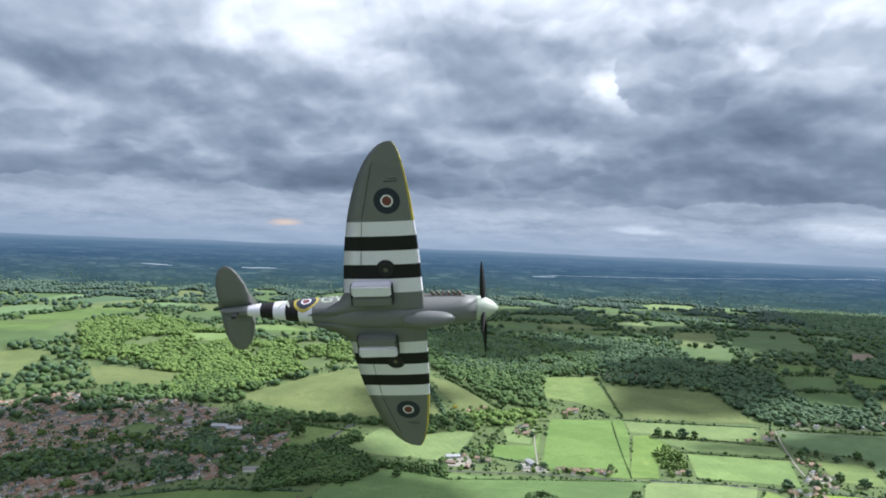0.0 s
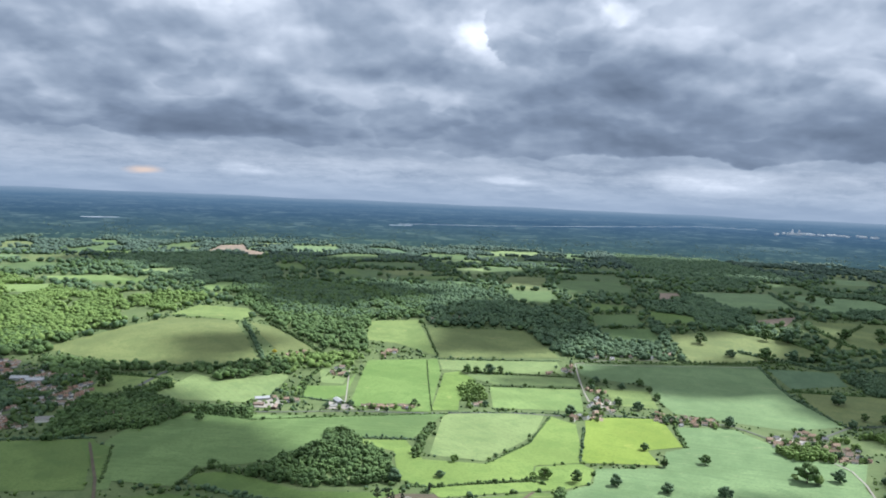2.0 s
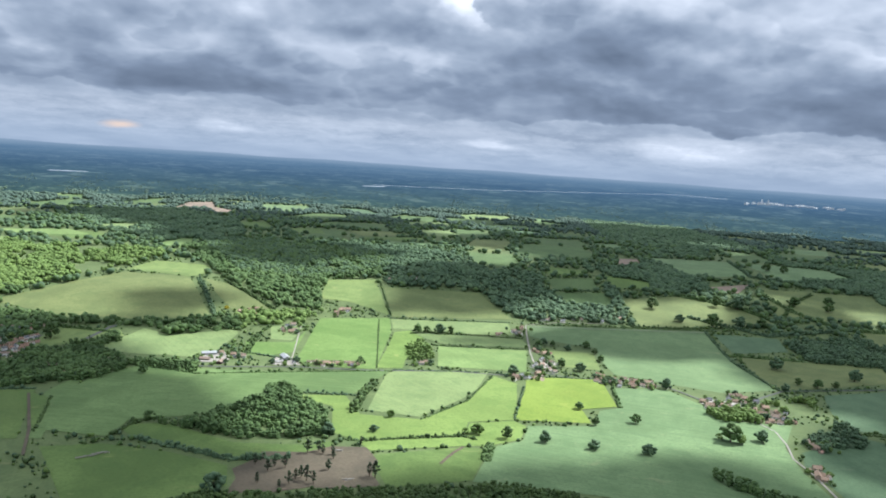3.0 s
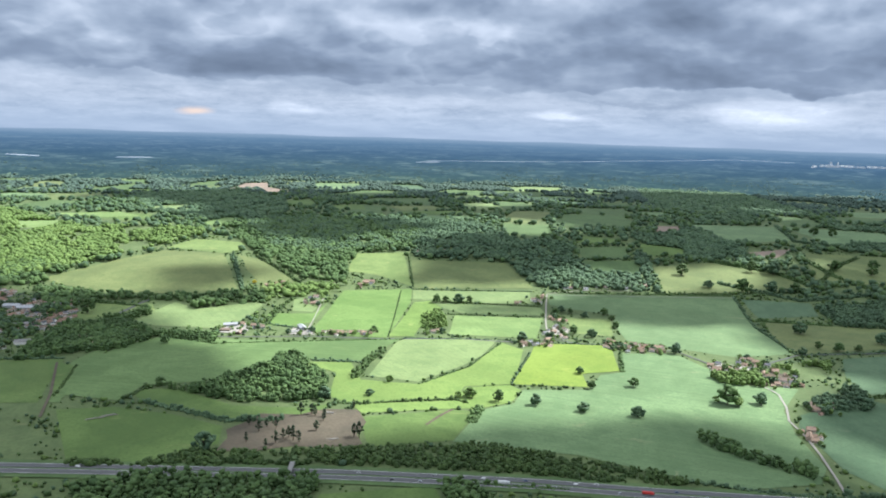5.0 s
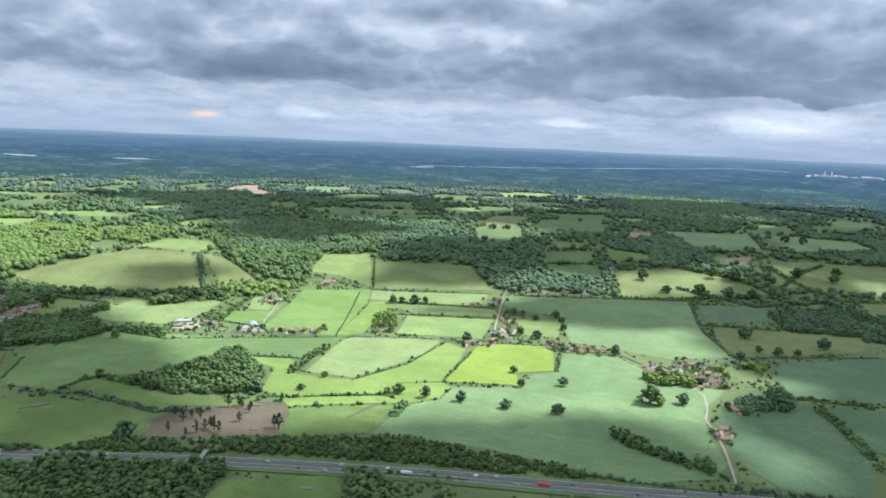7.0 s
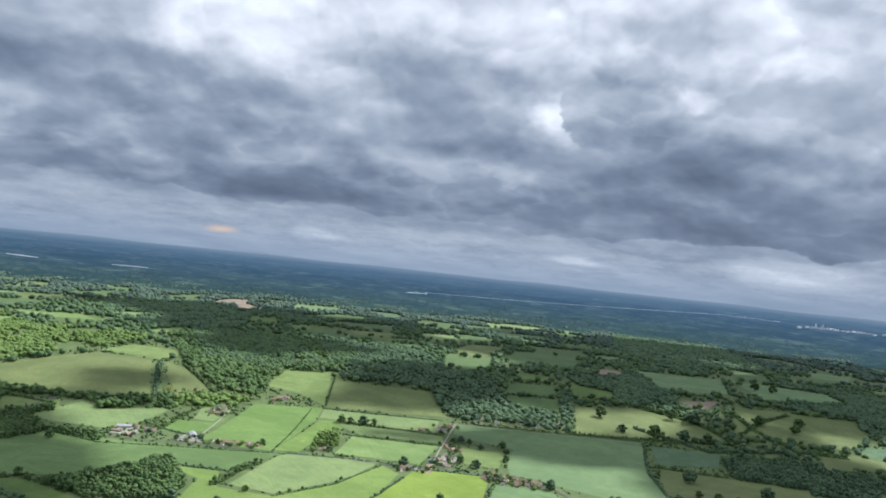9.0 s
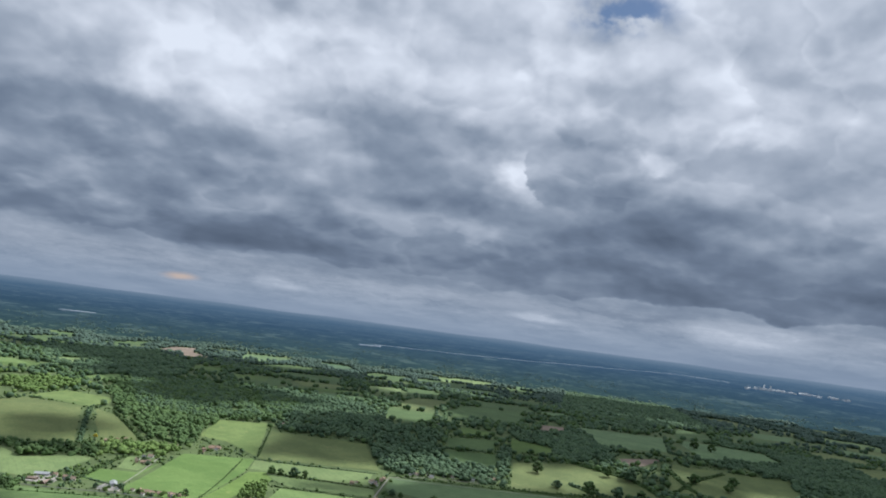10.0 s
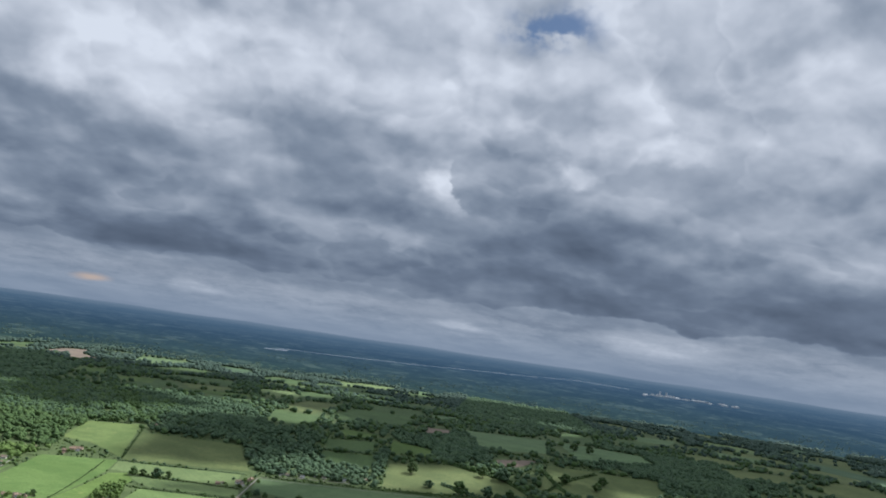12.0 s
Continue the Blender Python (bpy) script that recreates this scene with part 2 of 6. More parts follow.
def crop(name, a, b, lines=0.0, angle=0.0, soil=0.5):
    """A crop or pasture: broad drifts, grazed patches, fine tufts, pale wear, and drill lines where it is sown."""
    def shader(n, place, w):
        own = n.add("ShaderNodeObjectInfo").outputs["Random"]
        drift = n.noise(w, 0.010, 4.0, 0.6, 0.8)
        patch = n.noise(n.vec("ADD", w, (91.0, 17.0, 3.0)), 0.045, 5.0, 0.62, 0.5)
        tuft = n.noise(w, 0.35, 5.0, 0.65)
        col = n.mix(n.step(drift, 0.34, 0.66), two(a, 0.88), two(b, 1.08))
        col = n.mix(n.math("MULTIPLY", own, 0.30), col, (b[0] * 1.02, b[1] * 0.9, b[2] * 0.95))
        col = n.mix(n.math("MULTIPLY", n.step(patch, 0.46, 0.64), 0.45), col, (a[0] * 0.74, a[1] * 0.80, a[2] * 0.80))
        col = n.mix(n.math("MULTIPLY", n.step(tuft, 0.44, 0.70), 0.5), col, two(a, 0.62))
        wear = n.step(n.noise(n.vec("MULTIPLY", w, (1.0, 2.0, 1.0)), 0.028, 6.0, 0.68, 1.0), 0.60, 0.74)
        col = n.mix(n.math("MULTIPLY", wear, soil), col, (b[0] * 1.45 + 0.03, b[1] * 1.12 + 0.02, b[2] * 1.2 + 0.02))
        if lines:
            turn = n.vec("DOT_PRODUCT", w, (math.cos(angle), math.sin(angle), 0))
            wobble = n.math("MULTIPLY", n.noise(w, 0.02, 2.0), 9.0)
            line = n.math("ABSOLUTE", n.math("SUBTRACT", n.math("FRACT", n.math("DIVIDE", n.math("ADD", turn, wobble), 9.0)), 0.5))
            col = n.mix(n.math("MULTIPLY", n.step(line, 0.07, 0.0), lines), col, two(a, 0.55))
            row = n.noise(n.add("ShaderNodeCombineXYZ", {0: n.math("MULTIPLY", turn, 1.0), 1: 0.0, 2: 0.0}).outputs[0], 0.16, 2.0)
            col = n.mix(n.math("MULTIPLY", n.step(row, 0.45, 0.65), lines * 0.5), col, two(b, 1.12))
        return col
    return material("crop_" + name, shader, 0.95, bump=0.5, height=0.3)


CROPS = {
    "pasture": crop("pasture", (0.117, 0.154, 0.052), (0.149, 0.183, 0.064)),
    "pasture_lush": crop("pasture_lush", (0.127, 0.185, 0.054), (0.160, 0.218, 0.068)),
    "pale": crop("pale", (0.150, 0.214, 0.078), (0.183, 0.247, 0.092), 0.35, 0.5),
    "meadow": crop("meadow", (0.099, 0.160, 0.050), (0.130, 0.196, 0.066), 0.45, 1.35),
    "grass": crop("grass", (0.086, 0.142, 0.034), (0.115, 0.175, 0.046)),
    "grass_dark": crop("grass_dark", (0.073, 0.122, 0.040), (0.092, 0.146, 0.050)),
    "lime": crop("lime", (0.136, 0.211, 0.048), (0.165, 0.243, 0.060)),
    "lime_pale": crop("lime_pale", (0.146, 0.221, 0.068), (0.175, 0.252, 0.082), 0.25, 0.2),
    "bright_lime": crop("bright_lime", (0.158, 0.232, 0.034), (0.184, 0.258, 0.044)),
    "lush": crop("lush", (0.113, 0.196, 0.046), (0.141, 0.221, 0.060), 0.0, 0.0, 0.9),
    "barley": crop("barley", (0.115, 0.183, 0.076), (0.143, 0.214, 0.092), 0.40, 1.1, 0.75),
    # a darker crop, with some cloud shade put into its colour
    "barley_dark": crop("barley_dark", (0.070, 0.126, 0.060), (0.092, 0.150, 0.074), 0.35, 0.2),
    "fallow": crop("fallow", (0.200, 0.155, 0.115), (0.245, 0.190, 0.142), 0.3, 0.8),
    "clearing": crop("clearing", (0.088, 0.074, 0.050), (0.112, 0.096, 0.062), 0.0, 0.0, 0.65),
}


def foliage(name, a, b, c):
    """Leaves: each clump has its own tone, with a fine mottle of leaf and gap."""
    def shader(n, place, w):
        island = n.add("ShaderNodeNewGeometry").outputs["Random Per Island"]
        own = n.add("ShaderNodeObjectInfo").outputs["Random"]
        col = n.ramp(island, (0.0, a), (0.5, b), (1.0, c))
        stand = n.noise(w, 0.02, 3.0, 0.5)
        col = n.mix(n.math("MULTIPLY", n.step(stand, 0.40, 0.66), 0.45), col, c)
        deep = n.noise(n.vec("ADD", w, (300.0, 70.0, 0.0)), 0.034, 4.0, 0.6)
        col = n.mix(n.math("MULTIPLY", n.step(deep, 0.45, 0.62), 0.6), col, two(a, 0.72))
        col = n.mix(n.math("MULTIPLY", own, 0.3), col, two(b, 0.75))
        return n.mix(n.math("MULTIPLY", n.step(n.noise(w, 1.3, 5.0, 0.65), 0.46, 0.70), 0.45), col, two(a, 0.6))
    return material("leaves_" + name, shader, 0.85, bump=1.1, height=0.9)


LEAVES = {
    "oak": foliage("oak", (0.048, 0.092, 0.028), (0.076, 0.132, 0.038), (0.104, 0.165, 0.050)),
    "dark": foliage("dark", (0.048, 0.092, 0.047), (0.078, 0.132, 0.064), (0.108, 0.168, 0.076)),
    # far leaves: distance haze is put into the colour as extra blue
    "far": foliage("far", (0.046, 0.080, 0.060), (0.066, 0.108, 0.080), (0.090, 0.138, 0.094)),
    "fresh": foliage("fresh", (0.085, 0.145, 0.032), (0.125, 0.195, 0.046), (0.160, 0.232, 0.060)),
    "scrub": foliage("scrub", (0.036, 0.068, 0.018), (0.056, 0.098, 0.024), (0.078, 0.122, 0.032)),
    "pine": foliage("pine", (0.020, 0.036, 0.016), (0.030, 0.050, 0.022), (0.042, 0.066, 0.028)),
    "gorse": foliage("gorse", (0.45, 0.36, 0.02), (0.52, 0.42, 0.03), (0.40, 0.36, 0.04)),
}


def mottled(name, a, k=0.75, scale=1.2, rough=0.85, metal=0.0, vary=0.35, bump=None, height=0.0):
    """Painted, tarred or built things: stains at two scales, and a tone of its own for each object."""
    def shader(n, place, w):
        own = n.add("ShaderNodeObjectInfo").outputs["Random"]
        col = n.mix(n.math("MULTIPLY", own, vary), a, two(a, 0.6))
        col = n.mix(n.math("MULTIPLY", n.step(n.noise(place, scale, 5.0, 0.6), 0.40, 0.70), 0.5), col, two(a, k))
        return n.mix(n.math("MULTIPLY", n.step(n.noise(place, scale * 9, 3.0), 0.5, 0.75), 0.25), col, two(a, k * 0.8))
    return material(name, shader, rough, metal, bump, height)


M_GROUND = crop("rough_grass", (0.086, 0.126, 0.044), (0.112, 0.154, 0.056))
M_ROAD = mottled("asphalt", (0.105, 0.105, 0.106), 0.8, 0.05, 0.9, 0, 0.1)
M_LANE = mottled("lane_chalky", (0.30, 0.28, 0.24), 0.75, 0.2, 0.95, 0, 0.2)
M_LINE = mottled("road_paint", (0.62, 0.62, 0.60), 0.8, 0.5, 0.7, 0, 0.1)
M_BARK = mottled("bark", (0.085, 0.065, 0.048), 0.6, 2.0, 0.95)
M_TILE = mottled("clay_tiles", (0.345, 0.245, 0.175), 0.7, 0.9, 0.85, 0, 0.5)
M_TILE_BROWN = mottled("brown_tiles", (0.270, 0.205, 0.160), 0.7, 0.9, 0.85, 0, 0.5)
M_SLATE = mottled("slate", (0.135, 0.140, 0.150), 0.75, 0.9, 0.6, 0, 0.4)
M_BRICK = mottled("brick", (0.44, 0.345, 0.26), 0.75, 1.6, 0.9, 0, 0.4)
M_RENDER = mottled("white_render", (0.74, 0.72, 0.67), 0.85, 0.6, 0.8, 0, 0.2)
M_TIN = mottled("barn_sheeting", (0.42, 0.43, 0.44), 0.75, 0.4, 0.5, 0.3, 0.4)
M_GLASS = mottled("dark_glass", (0.030, 0.036, 0.042), 0.8, 1.0, 0.1, 0, 0.2)
M_CONCRETE = mottled("concrete", (0.25, 0.245, 0.23), 0.75, 0.6, 0.9)
M_RUBBER = mottled("rubber", (0.025, 0.025, 0.026), 0.8, 3.0, 0.85)
M_STEEL = mottled("galvanised_steel", (0.48, 0.49, 0.50), 0.8, 2.0, 0.4, 0.8)


def paint(name, col, rough=0.35, vary=0.0, k=0.86, scale=1.4):
    return mottled(name, col, k, scale, rough, 0, vary)

# ---------------------------------------------------------------- helpers for building
def ease(u):
    u = np.clip(u, 0, 1)
    return u * u * (3 - 2 * u)


def height(x, y):
    """The lie of the land: a plain, a rise to the woods, a hill pasture, a slow fall beyond."""
    x, y = np.asarray(x, float), np.asarray(y, float)
    return 48 * ease((y - 850) / 600) - 30 * ease((y - 1700) / 1600) + 14 * np.exp(-((x + 60) / 170) ** 2 - ((y - 1110) / 120) ** 2)


def raw_mesh(name, verts, faces, mats=(), smooth=False, slots=None):
    """A mesh from arrays of vertices and of faces with equal corner counts."""
    verts, faces = np.asarray(verts, np.float32), np.asarray(faces, np.int32)
    me = bpy.data.meshes.new(name)
    k = faces.shape[1]
    me.vertices.add(len(verts)), me.loops.add(faces.size), me.polygons.add(len(faces))
    me.vertices.foreach_set("co", verts.ravel())
    me.loops.foreach_set("vertex_index", faces.ravel())
    me.polygons.foreach_set("loop_start", np.arange(0, faces.size, k, dtype=np.int32))
    me.polygons.foreach_set("use_smooth", np.full(len(faces), smooth))
    if slots is not None:
        me.polygons.foreach_set("material_index", np.asarray(slots, np.int32))
    for m in mats:
        me.materials.append(m)
    me.update(calc_edges=True)
    return me


def part(name, bm, mat, parent=None, label="", smooth=False):
    """Links a bmesh as one mesh object, under a thing or a part."""
    me = bpy.data.meshes.new(name)
    bm.to_mesh(me)
    bm.free()
    for m in (mat if isinstance(mat, (list, tuple)) else [mat]):
        me.materials.append(m)
    if smooth:
        me.polygons.foreach_set("use_smooth", np.full(len(me.polygons), True))
    ob = new(name, me)
    if parent:
        ob.parent = parent
    if label:
        tagged(ob, label)
    return ob


def box(sx, sy, sz, at=(0, 0, 0), bevel=0.0):
    bm = bmesh.new()
    bmesh.ops.create_cube(bm, size=1)
    bmesh.ops.scale(bm, verts=bm.verts, vec=(sx, sy, sz))
    bmesh.ops.translate(bm, verts=bm.verts, vec=at)
    if bevel:
        bmesh.ops.bevel(bm, geom=bm.edges[:], offset=bevel, segments=2, affect="EDGES")
    return bm


def rod(r1, r2, a, b, sides=8):
    """A tapered rod from a to b."""
    bm = bmesh.new()
    a, b = Vector(a), Vector(b)
    bmesh.ops.create_cone(bm, cap_ends=True, segments=sides, radius1=r1, radius2=r2, depth=(b - a).length)
    turn = (b - a).to_track_quat("Z", "Y").to_matrix().to_4x4()
    bmesh.ops.transform(bm, verts=bm.verts, matrix=Matrix.Translation((a + b) / 2) @ turn)
    return bm


def joined(*parts):
    bm = bmesh.new()
    for p in parts:
        me = bpy.data.meshes.new("piece")
        p.to_mesh(me)
        p.free()
        bm.from_mesh(me)
        bpy.data.meshes.remove(me)
    return bm


def inside(poly, x, y):
    """Which of the points lie in the outline."""
    hit = np.zeros(len(x), bool)
    for (x0, y0), (x1, y1) in zip(poly, poly[1:] + poly[:1]):
        if y0 != y1:
            hit ^= ((y0 > y) != (y1 > y)) & (x < (x1 - x0) * (y - y0) / (y1 - y0) + x0)
    return hit


def draped(poly, above, cell=24.0):
    """A flat outline cut into cells and laid over the land."""
    bm = bmesh.new()
    bm.faces.new([bm.verts.new((x, y, 0)) for x, y in poly])
    bmesh.ops.triangulate(bm, faces=bm.faces[:])
    for axis in (0, 1):
        lo, hi = min(p[axis] for p in poly), max(p[axis] for p in poly)
        for k in range(math.floor(lo / cell) + 1, math.ceil(hi / cell)):
            co, no = [0, 0, 0], [0, 0, 0]
            co[axis], no[axis] = k * cell, 1
            bmesh.ops.bisect_plane(bm, geom=bm.verts[:] + bm.edges[:] + bm.faces[:], plane_co=co, plane_no=no)
    for v in bm.verts:
        v.co.z = float(height(v.co.x, v.co.y)) + above
    bmesh.ops.recalc_face_normals(bm, faces=bm.faces[:])
    if bm.faces and sum(f.normal.z for f in bm.faces) < 0:
        bmesh.ops.reverse_faces(bm, faces=bm.faces[:])
    return bm


def strip(points, width, above, step=12.0):
    """A road or path of even width along a line of points, as a bmesh on the land."""
    pts = along(points, step)
    bm = bmesh.new()
    rows = []
    for i, (x, y) in enumerate(pts):
        (xa, ya), (xb, yb) = pts[max(0, i - 1)], pts[min(len(pts) - 1, i + 1)]
        d = Vector((xb - xa, yb - ya)).normalized()
        rows.append([bm.verts.new((x - d.y * s, y + d.x * s, float(height(x, y)) + above)) for s in (-width / 2, width / 2)])
    for a, b in zip(rows, rows[1:]):
        bm.faces.new((a[0], b[0], b[1], a[1]))
    bmesh.ops.recalc_face_normals(bm, faces=bm.faces[:])
    if sum(f.normal.z for f in bm.faces) < 0:
        bmesh.ops.reverse_faces(bm, faces=bm.faces[:])
    return bm


def along(points, step):
    """Even steps on a smooth line through the points."""
    p = np.array(points, float)
    s = np.concatenate([[0], np.cumsum(np.hypot(*np.diff(p, axis=0).T))])
    at = np.linspace(0, s[-1], max(2, int(s[-1] / step) + 1))
    return [(float(a), float(b)) for a, b in zip(np.interp(at, s, p[:, 0]), np.interp(at, s, p[:, 1]))]


# a leaf clump: a small uneven solid, in several forms
def clump_forms():
    bm = bmesh.new()
    bmesh.ops.create_icosphere(bm, subdivisions=1, radius=1)
    v = np.array([p.co[:] for p in bm.verts])
    f = np.array([[q.index for q in face.verts] for face in bm.faces])
    bm.free()
    rng = np.random.default_rng(5)
    return [v * rng.uniform(0.58, 1.38, (len(v), 1)) for _ in range(12)], f


FORMS, CLUMP_FACES = clump_forms()


def clumps(name, x, y, z, r, flat, mat, rng):
    """Many leaf clumps in one mesh: centres, radii, and how flat they are."""
    n = len(x)
    k = rng.integers(0, len(FORMS), n)
    v = np.array(FORMS)[k]
    a = rng.uniform(0, 2 * math.pi, n)
    c, s = np.cos(a)[:, None], np.sin(a)[:, None]
    vx, vy, vz = v[:, :, 0] * c - v[:, :, 1] * s, v[:, :, 0] * s + v[:, :, 1] * c, v[:, :, 2]
    r = np.asarray(r)[:, None]
    co = np.stack([vx * r + np.asarray(x)[:, None], vy * r + np.asarray(y)[:, None], vz * r * flat + np.asarray(z)[:, None]], -1)
    faces = CLUMP_FACES[None] + (np.arange(n) * len(FORMS[0]))[:, None, None]
    return raw_mesh(name, co.reshape(-1, 3), faces.reshape(-1, 3), [mat], True)


# ---------------------------------------------------------------- ground and distance
def make_ground():
    near = np.concatenate([np.linspace(-6000, -900, 22)[:-1], np.arange(-900, 3000, 30), np.linspace(3000, 6000, 16)])
    deep = np.concatenate([np.linspace(-6000, 200, 22)[:-1], np.arange(200, 3600, 30), np.linspace(3600, 6000, 12)])
    gx, gy = np.meshgrid(near, deep, indexing="ij")
    co = np.stack([gx, gy, height(gx, gy)], -1).reshape(-1, 3)
    i, j = np.meshgrid(np.arange(len(near) - 1), np.arange(len(deep) - 1), indexing="ij")
    a = (i * len(deep) + j).ravel()
    faces = np.stack([a, a + len(deep), a + len(deep) + 1, a + 1], -1)
    tagged(new("ground", raw_mesh("ground", co, faces, [M_GROUND], True)), "rolling green farmland of rough grass between fields", "ground", kind="structure")


FAR_FROM, FAR_TO, HORIZON = 3300.0, 4840.0, 195.0


def make_distance():
    """The hazy land beyond, up to the skyline; the haze is painted into glowing colours."""
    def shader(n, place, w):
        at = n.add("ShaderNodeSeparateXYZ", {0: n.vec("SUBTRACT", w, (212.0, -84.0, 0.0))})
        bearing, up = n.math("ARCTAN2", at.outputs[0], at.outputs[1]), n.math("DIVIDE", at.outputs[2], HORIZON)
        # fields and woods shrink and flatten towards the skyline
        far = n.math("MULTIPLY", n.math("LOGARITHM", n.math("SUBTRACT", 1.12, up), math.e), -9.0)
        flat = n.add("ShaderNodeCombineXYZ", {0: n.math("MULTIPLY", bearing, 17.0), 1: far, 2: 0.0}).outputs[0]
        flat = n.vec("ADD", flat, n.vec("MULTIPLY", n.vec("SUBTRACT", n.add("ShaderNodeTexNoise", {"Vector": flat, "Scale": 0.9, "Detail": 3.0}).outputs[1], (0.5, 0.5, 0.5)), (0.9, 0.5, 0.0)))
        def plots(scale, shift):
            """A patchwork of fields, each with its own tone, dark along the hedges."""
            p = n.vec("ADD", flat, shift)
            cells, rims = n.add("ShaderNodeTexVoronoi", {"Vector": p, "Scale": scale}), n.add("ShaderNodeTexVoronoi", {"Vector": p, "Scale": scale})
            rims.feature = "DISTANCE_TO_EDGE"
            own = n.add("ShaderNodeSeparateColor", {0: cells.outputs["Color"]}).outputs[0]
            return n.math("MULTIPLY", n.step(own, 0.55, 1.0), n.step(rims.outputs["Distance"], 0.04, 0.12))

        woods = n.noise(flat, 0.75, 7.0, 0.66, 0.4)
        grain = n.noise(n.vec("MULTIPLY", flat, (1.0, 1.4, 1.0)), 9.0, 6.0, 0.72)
        # aerial haze as colour: each tone bluer and paler with height
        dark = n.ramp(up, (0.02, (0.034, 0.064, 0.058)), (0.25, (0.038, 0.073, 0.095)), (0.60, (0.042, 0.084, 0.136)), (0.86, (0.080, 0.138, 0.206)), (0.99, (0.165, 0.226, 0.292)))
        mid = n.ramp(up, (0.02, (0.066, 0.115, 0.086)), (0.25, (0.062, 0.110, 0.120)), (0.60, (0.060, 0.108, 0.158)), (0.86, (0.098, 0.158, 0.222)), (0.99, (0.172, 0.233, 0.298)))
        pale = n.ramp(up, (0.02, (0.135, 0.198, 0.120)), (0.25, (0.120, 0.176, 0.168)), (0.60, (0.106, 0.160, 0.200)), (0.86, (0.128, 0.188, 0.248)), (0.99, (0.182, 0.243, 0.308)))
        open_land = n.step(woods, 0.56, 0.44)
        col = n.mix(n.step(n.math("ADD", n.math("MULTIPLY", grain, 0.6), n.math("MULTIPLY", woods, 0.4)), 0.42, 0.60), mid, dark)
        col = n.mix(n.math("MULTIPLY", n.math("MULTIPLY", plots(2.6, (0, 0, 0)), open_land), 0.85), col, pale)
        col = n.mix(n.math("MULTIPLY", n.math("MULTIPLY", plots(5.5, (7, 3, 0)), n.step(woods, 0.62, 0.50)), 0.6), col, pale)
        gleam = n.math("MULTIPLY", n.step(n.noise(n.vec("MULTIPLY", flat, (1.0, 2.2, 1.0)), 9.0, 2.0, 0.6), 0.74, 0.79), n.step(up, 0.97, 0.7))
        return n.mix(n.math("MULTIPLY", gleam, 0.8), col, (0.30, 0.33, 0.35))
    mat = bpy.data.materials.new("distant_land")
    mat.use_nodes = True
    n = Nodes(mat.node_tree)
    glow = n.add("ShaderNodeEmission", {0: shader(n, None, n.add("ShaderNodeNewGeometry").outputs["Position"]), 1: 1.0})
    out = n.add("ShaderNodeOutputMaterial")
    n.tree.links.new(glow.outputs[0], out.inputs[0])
    turns, rings = 240, 10
    co, faces = [], []
    for k in range(rings + 1):
        u = k / rings
        r = FAR_FROM + (FAR_TO - FAR_FROM) * u
        for i in range(turns):
            a = 2 * math.pi * i / turns
            x, y = 212 + r * math.sin(a), -84 + r * math.cos(a)
            base = float(height(x, y)) + 1.0
            wave = 2.0 * math.sin(a * 31) + 1.5 * math.sin(a * 53 + 1)
            co.append((x, y, base + (HORIZON + wave - base) * u ** 1.15))
    for k in range(rings):
        for i in range(turns):
            j = (i + 1) % turns
            faces.append((k * turns + i, k * turns + j, (k + 1) * turns + j, (k + 1) * turns + i))
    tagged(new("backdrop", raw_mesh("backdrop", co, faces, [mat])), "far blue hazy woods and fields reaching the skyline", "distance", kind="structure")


def far_height(x, y):
    r = math.hypot(x - 212, y + 84)
    base, u = float(height(x, y)) + 1.0, min(1.0, max(0.0, (r - FAR_FROM) / (FAR_TO - FAR_FROM)))
    return base + (HORIZON - base) * u ** 1.15


def far_water(label, width, *line):
    """A pale gleam of water in the distance, lying on the far land."""
    bm = bmesh.new()
    rows = []
    for i, (x, y) in enumerate(along(line, 60.0)):
        out = Vector((x - 212, y + 84)).normalized()
        w = width * (0.6 + 0.5 * math.sin(i * 1.7) ** 2)
        rows.append([bm.verts.new((x + out.x * s, y + out.y * s, far_height(x + out.x * s, y + out.y * s) + 2.5)) for s in (-w / 2, w / 2)])
    for a, b in zip(rows, rows[1:]):
        bm.faces.new((a[0], b[0], b[1], a[1]))
    bmesh.ops.recalc_face_normals(bm, faces=bm.faces[:])
    tagged(part("water", bm, M_WATER), label, "water", kind="structure")


def far_town(x0, y0, x1, y1, count, seed):
    """Pale sheds, tanks and chimneys of a far waterside town."""
    rng = random.Random(seed)
    for k in range(count):
        u = rng.random()
        x, y = x0 + (x1 - x0) * u + rng.uniform(-25, 25), y0 + (y1 - y0) * u + rng.uniform(-25, 25)
        z = far_height(x, y)
        tall = rng.choice((5, 6, 8, 8, 24)) if k % 4 == 0 else rng.uniform(4, 8)
        wide = 4 if tall > 20 else rng.uniform(12, 34)
        ob = part("far_building", joined(box(wide, 10, tall + 4, (0, 0, tall / 2 - 2), 0.3), box(wide * 0.6, 6, 1.5, (0, 0, tall + 0.7), 0.2)), M_FAR_WHITE)
        ob.matrix_basis = pose(x, y, z, 0, 0, rng.uniform(-30, 30))
        tagged(ob, "pale far-off industrial building near the water", "building", "far town")


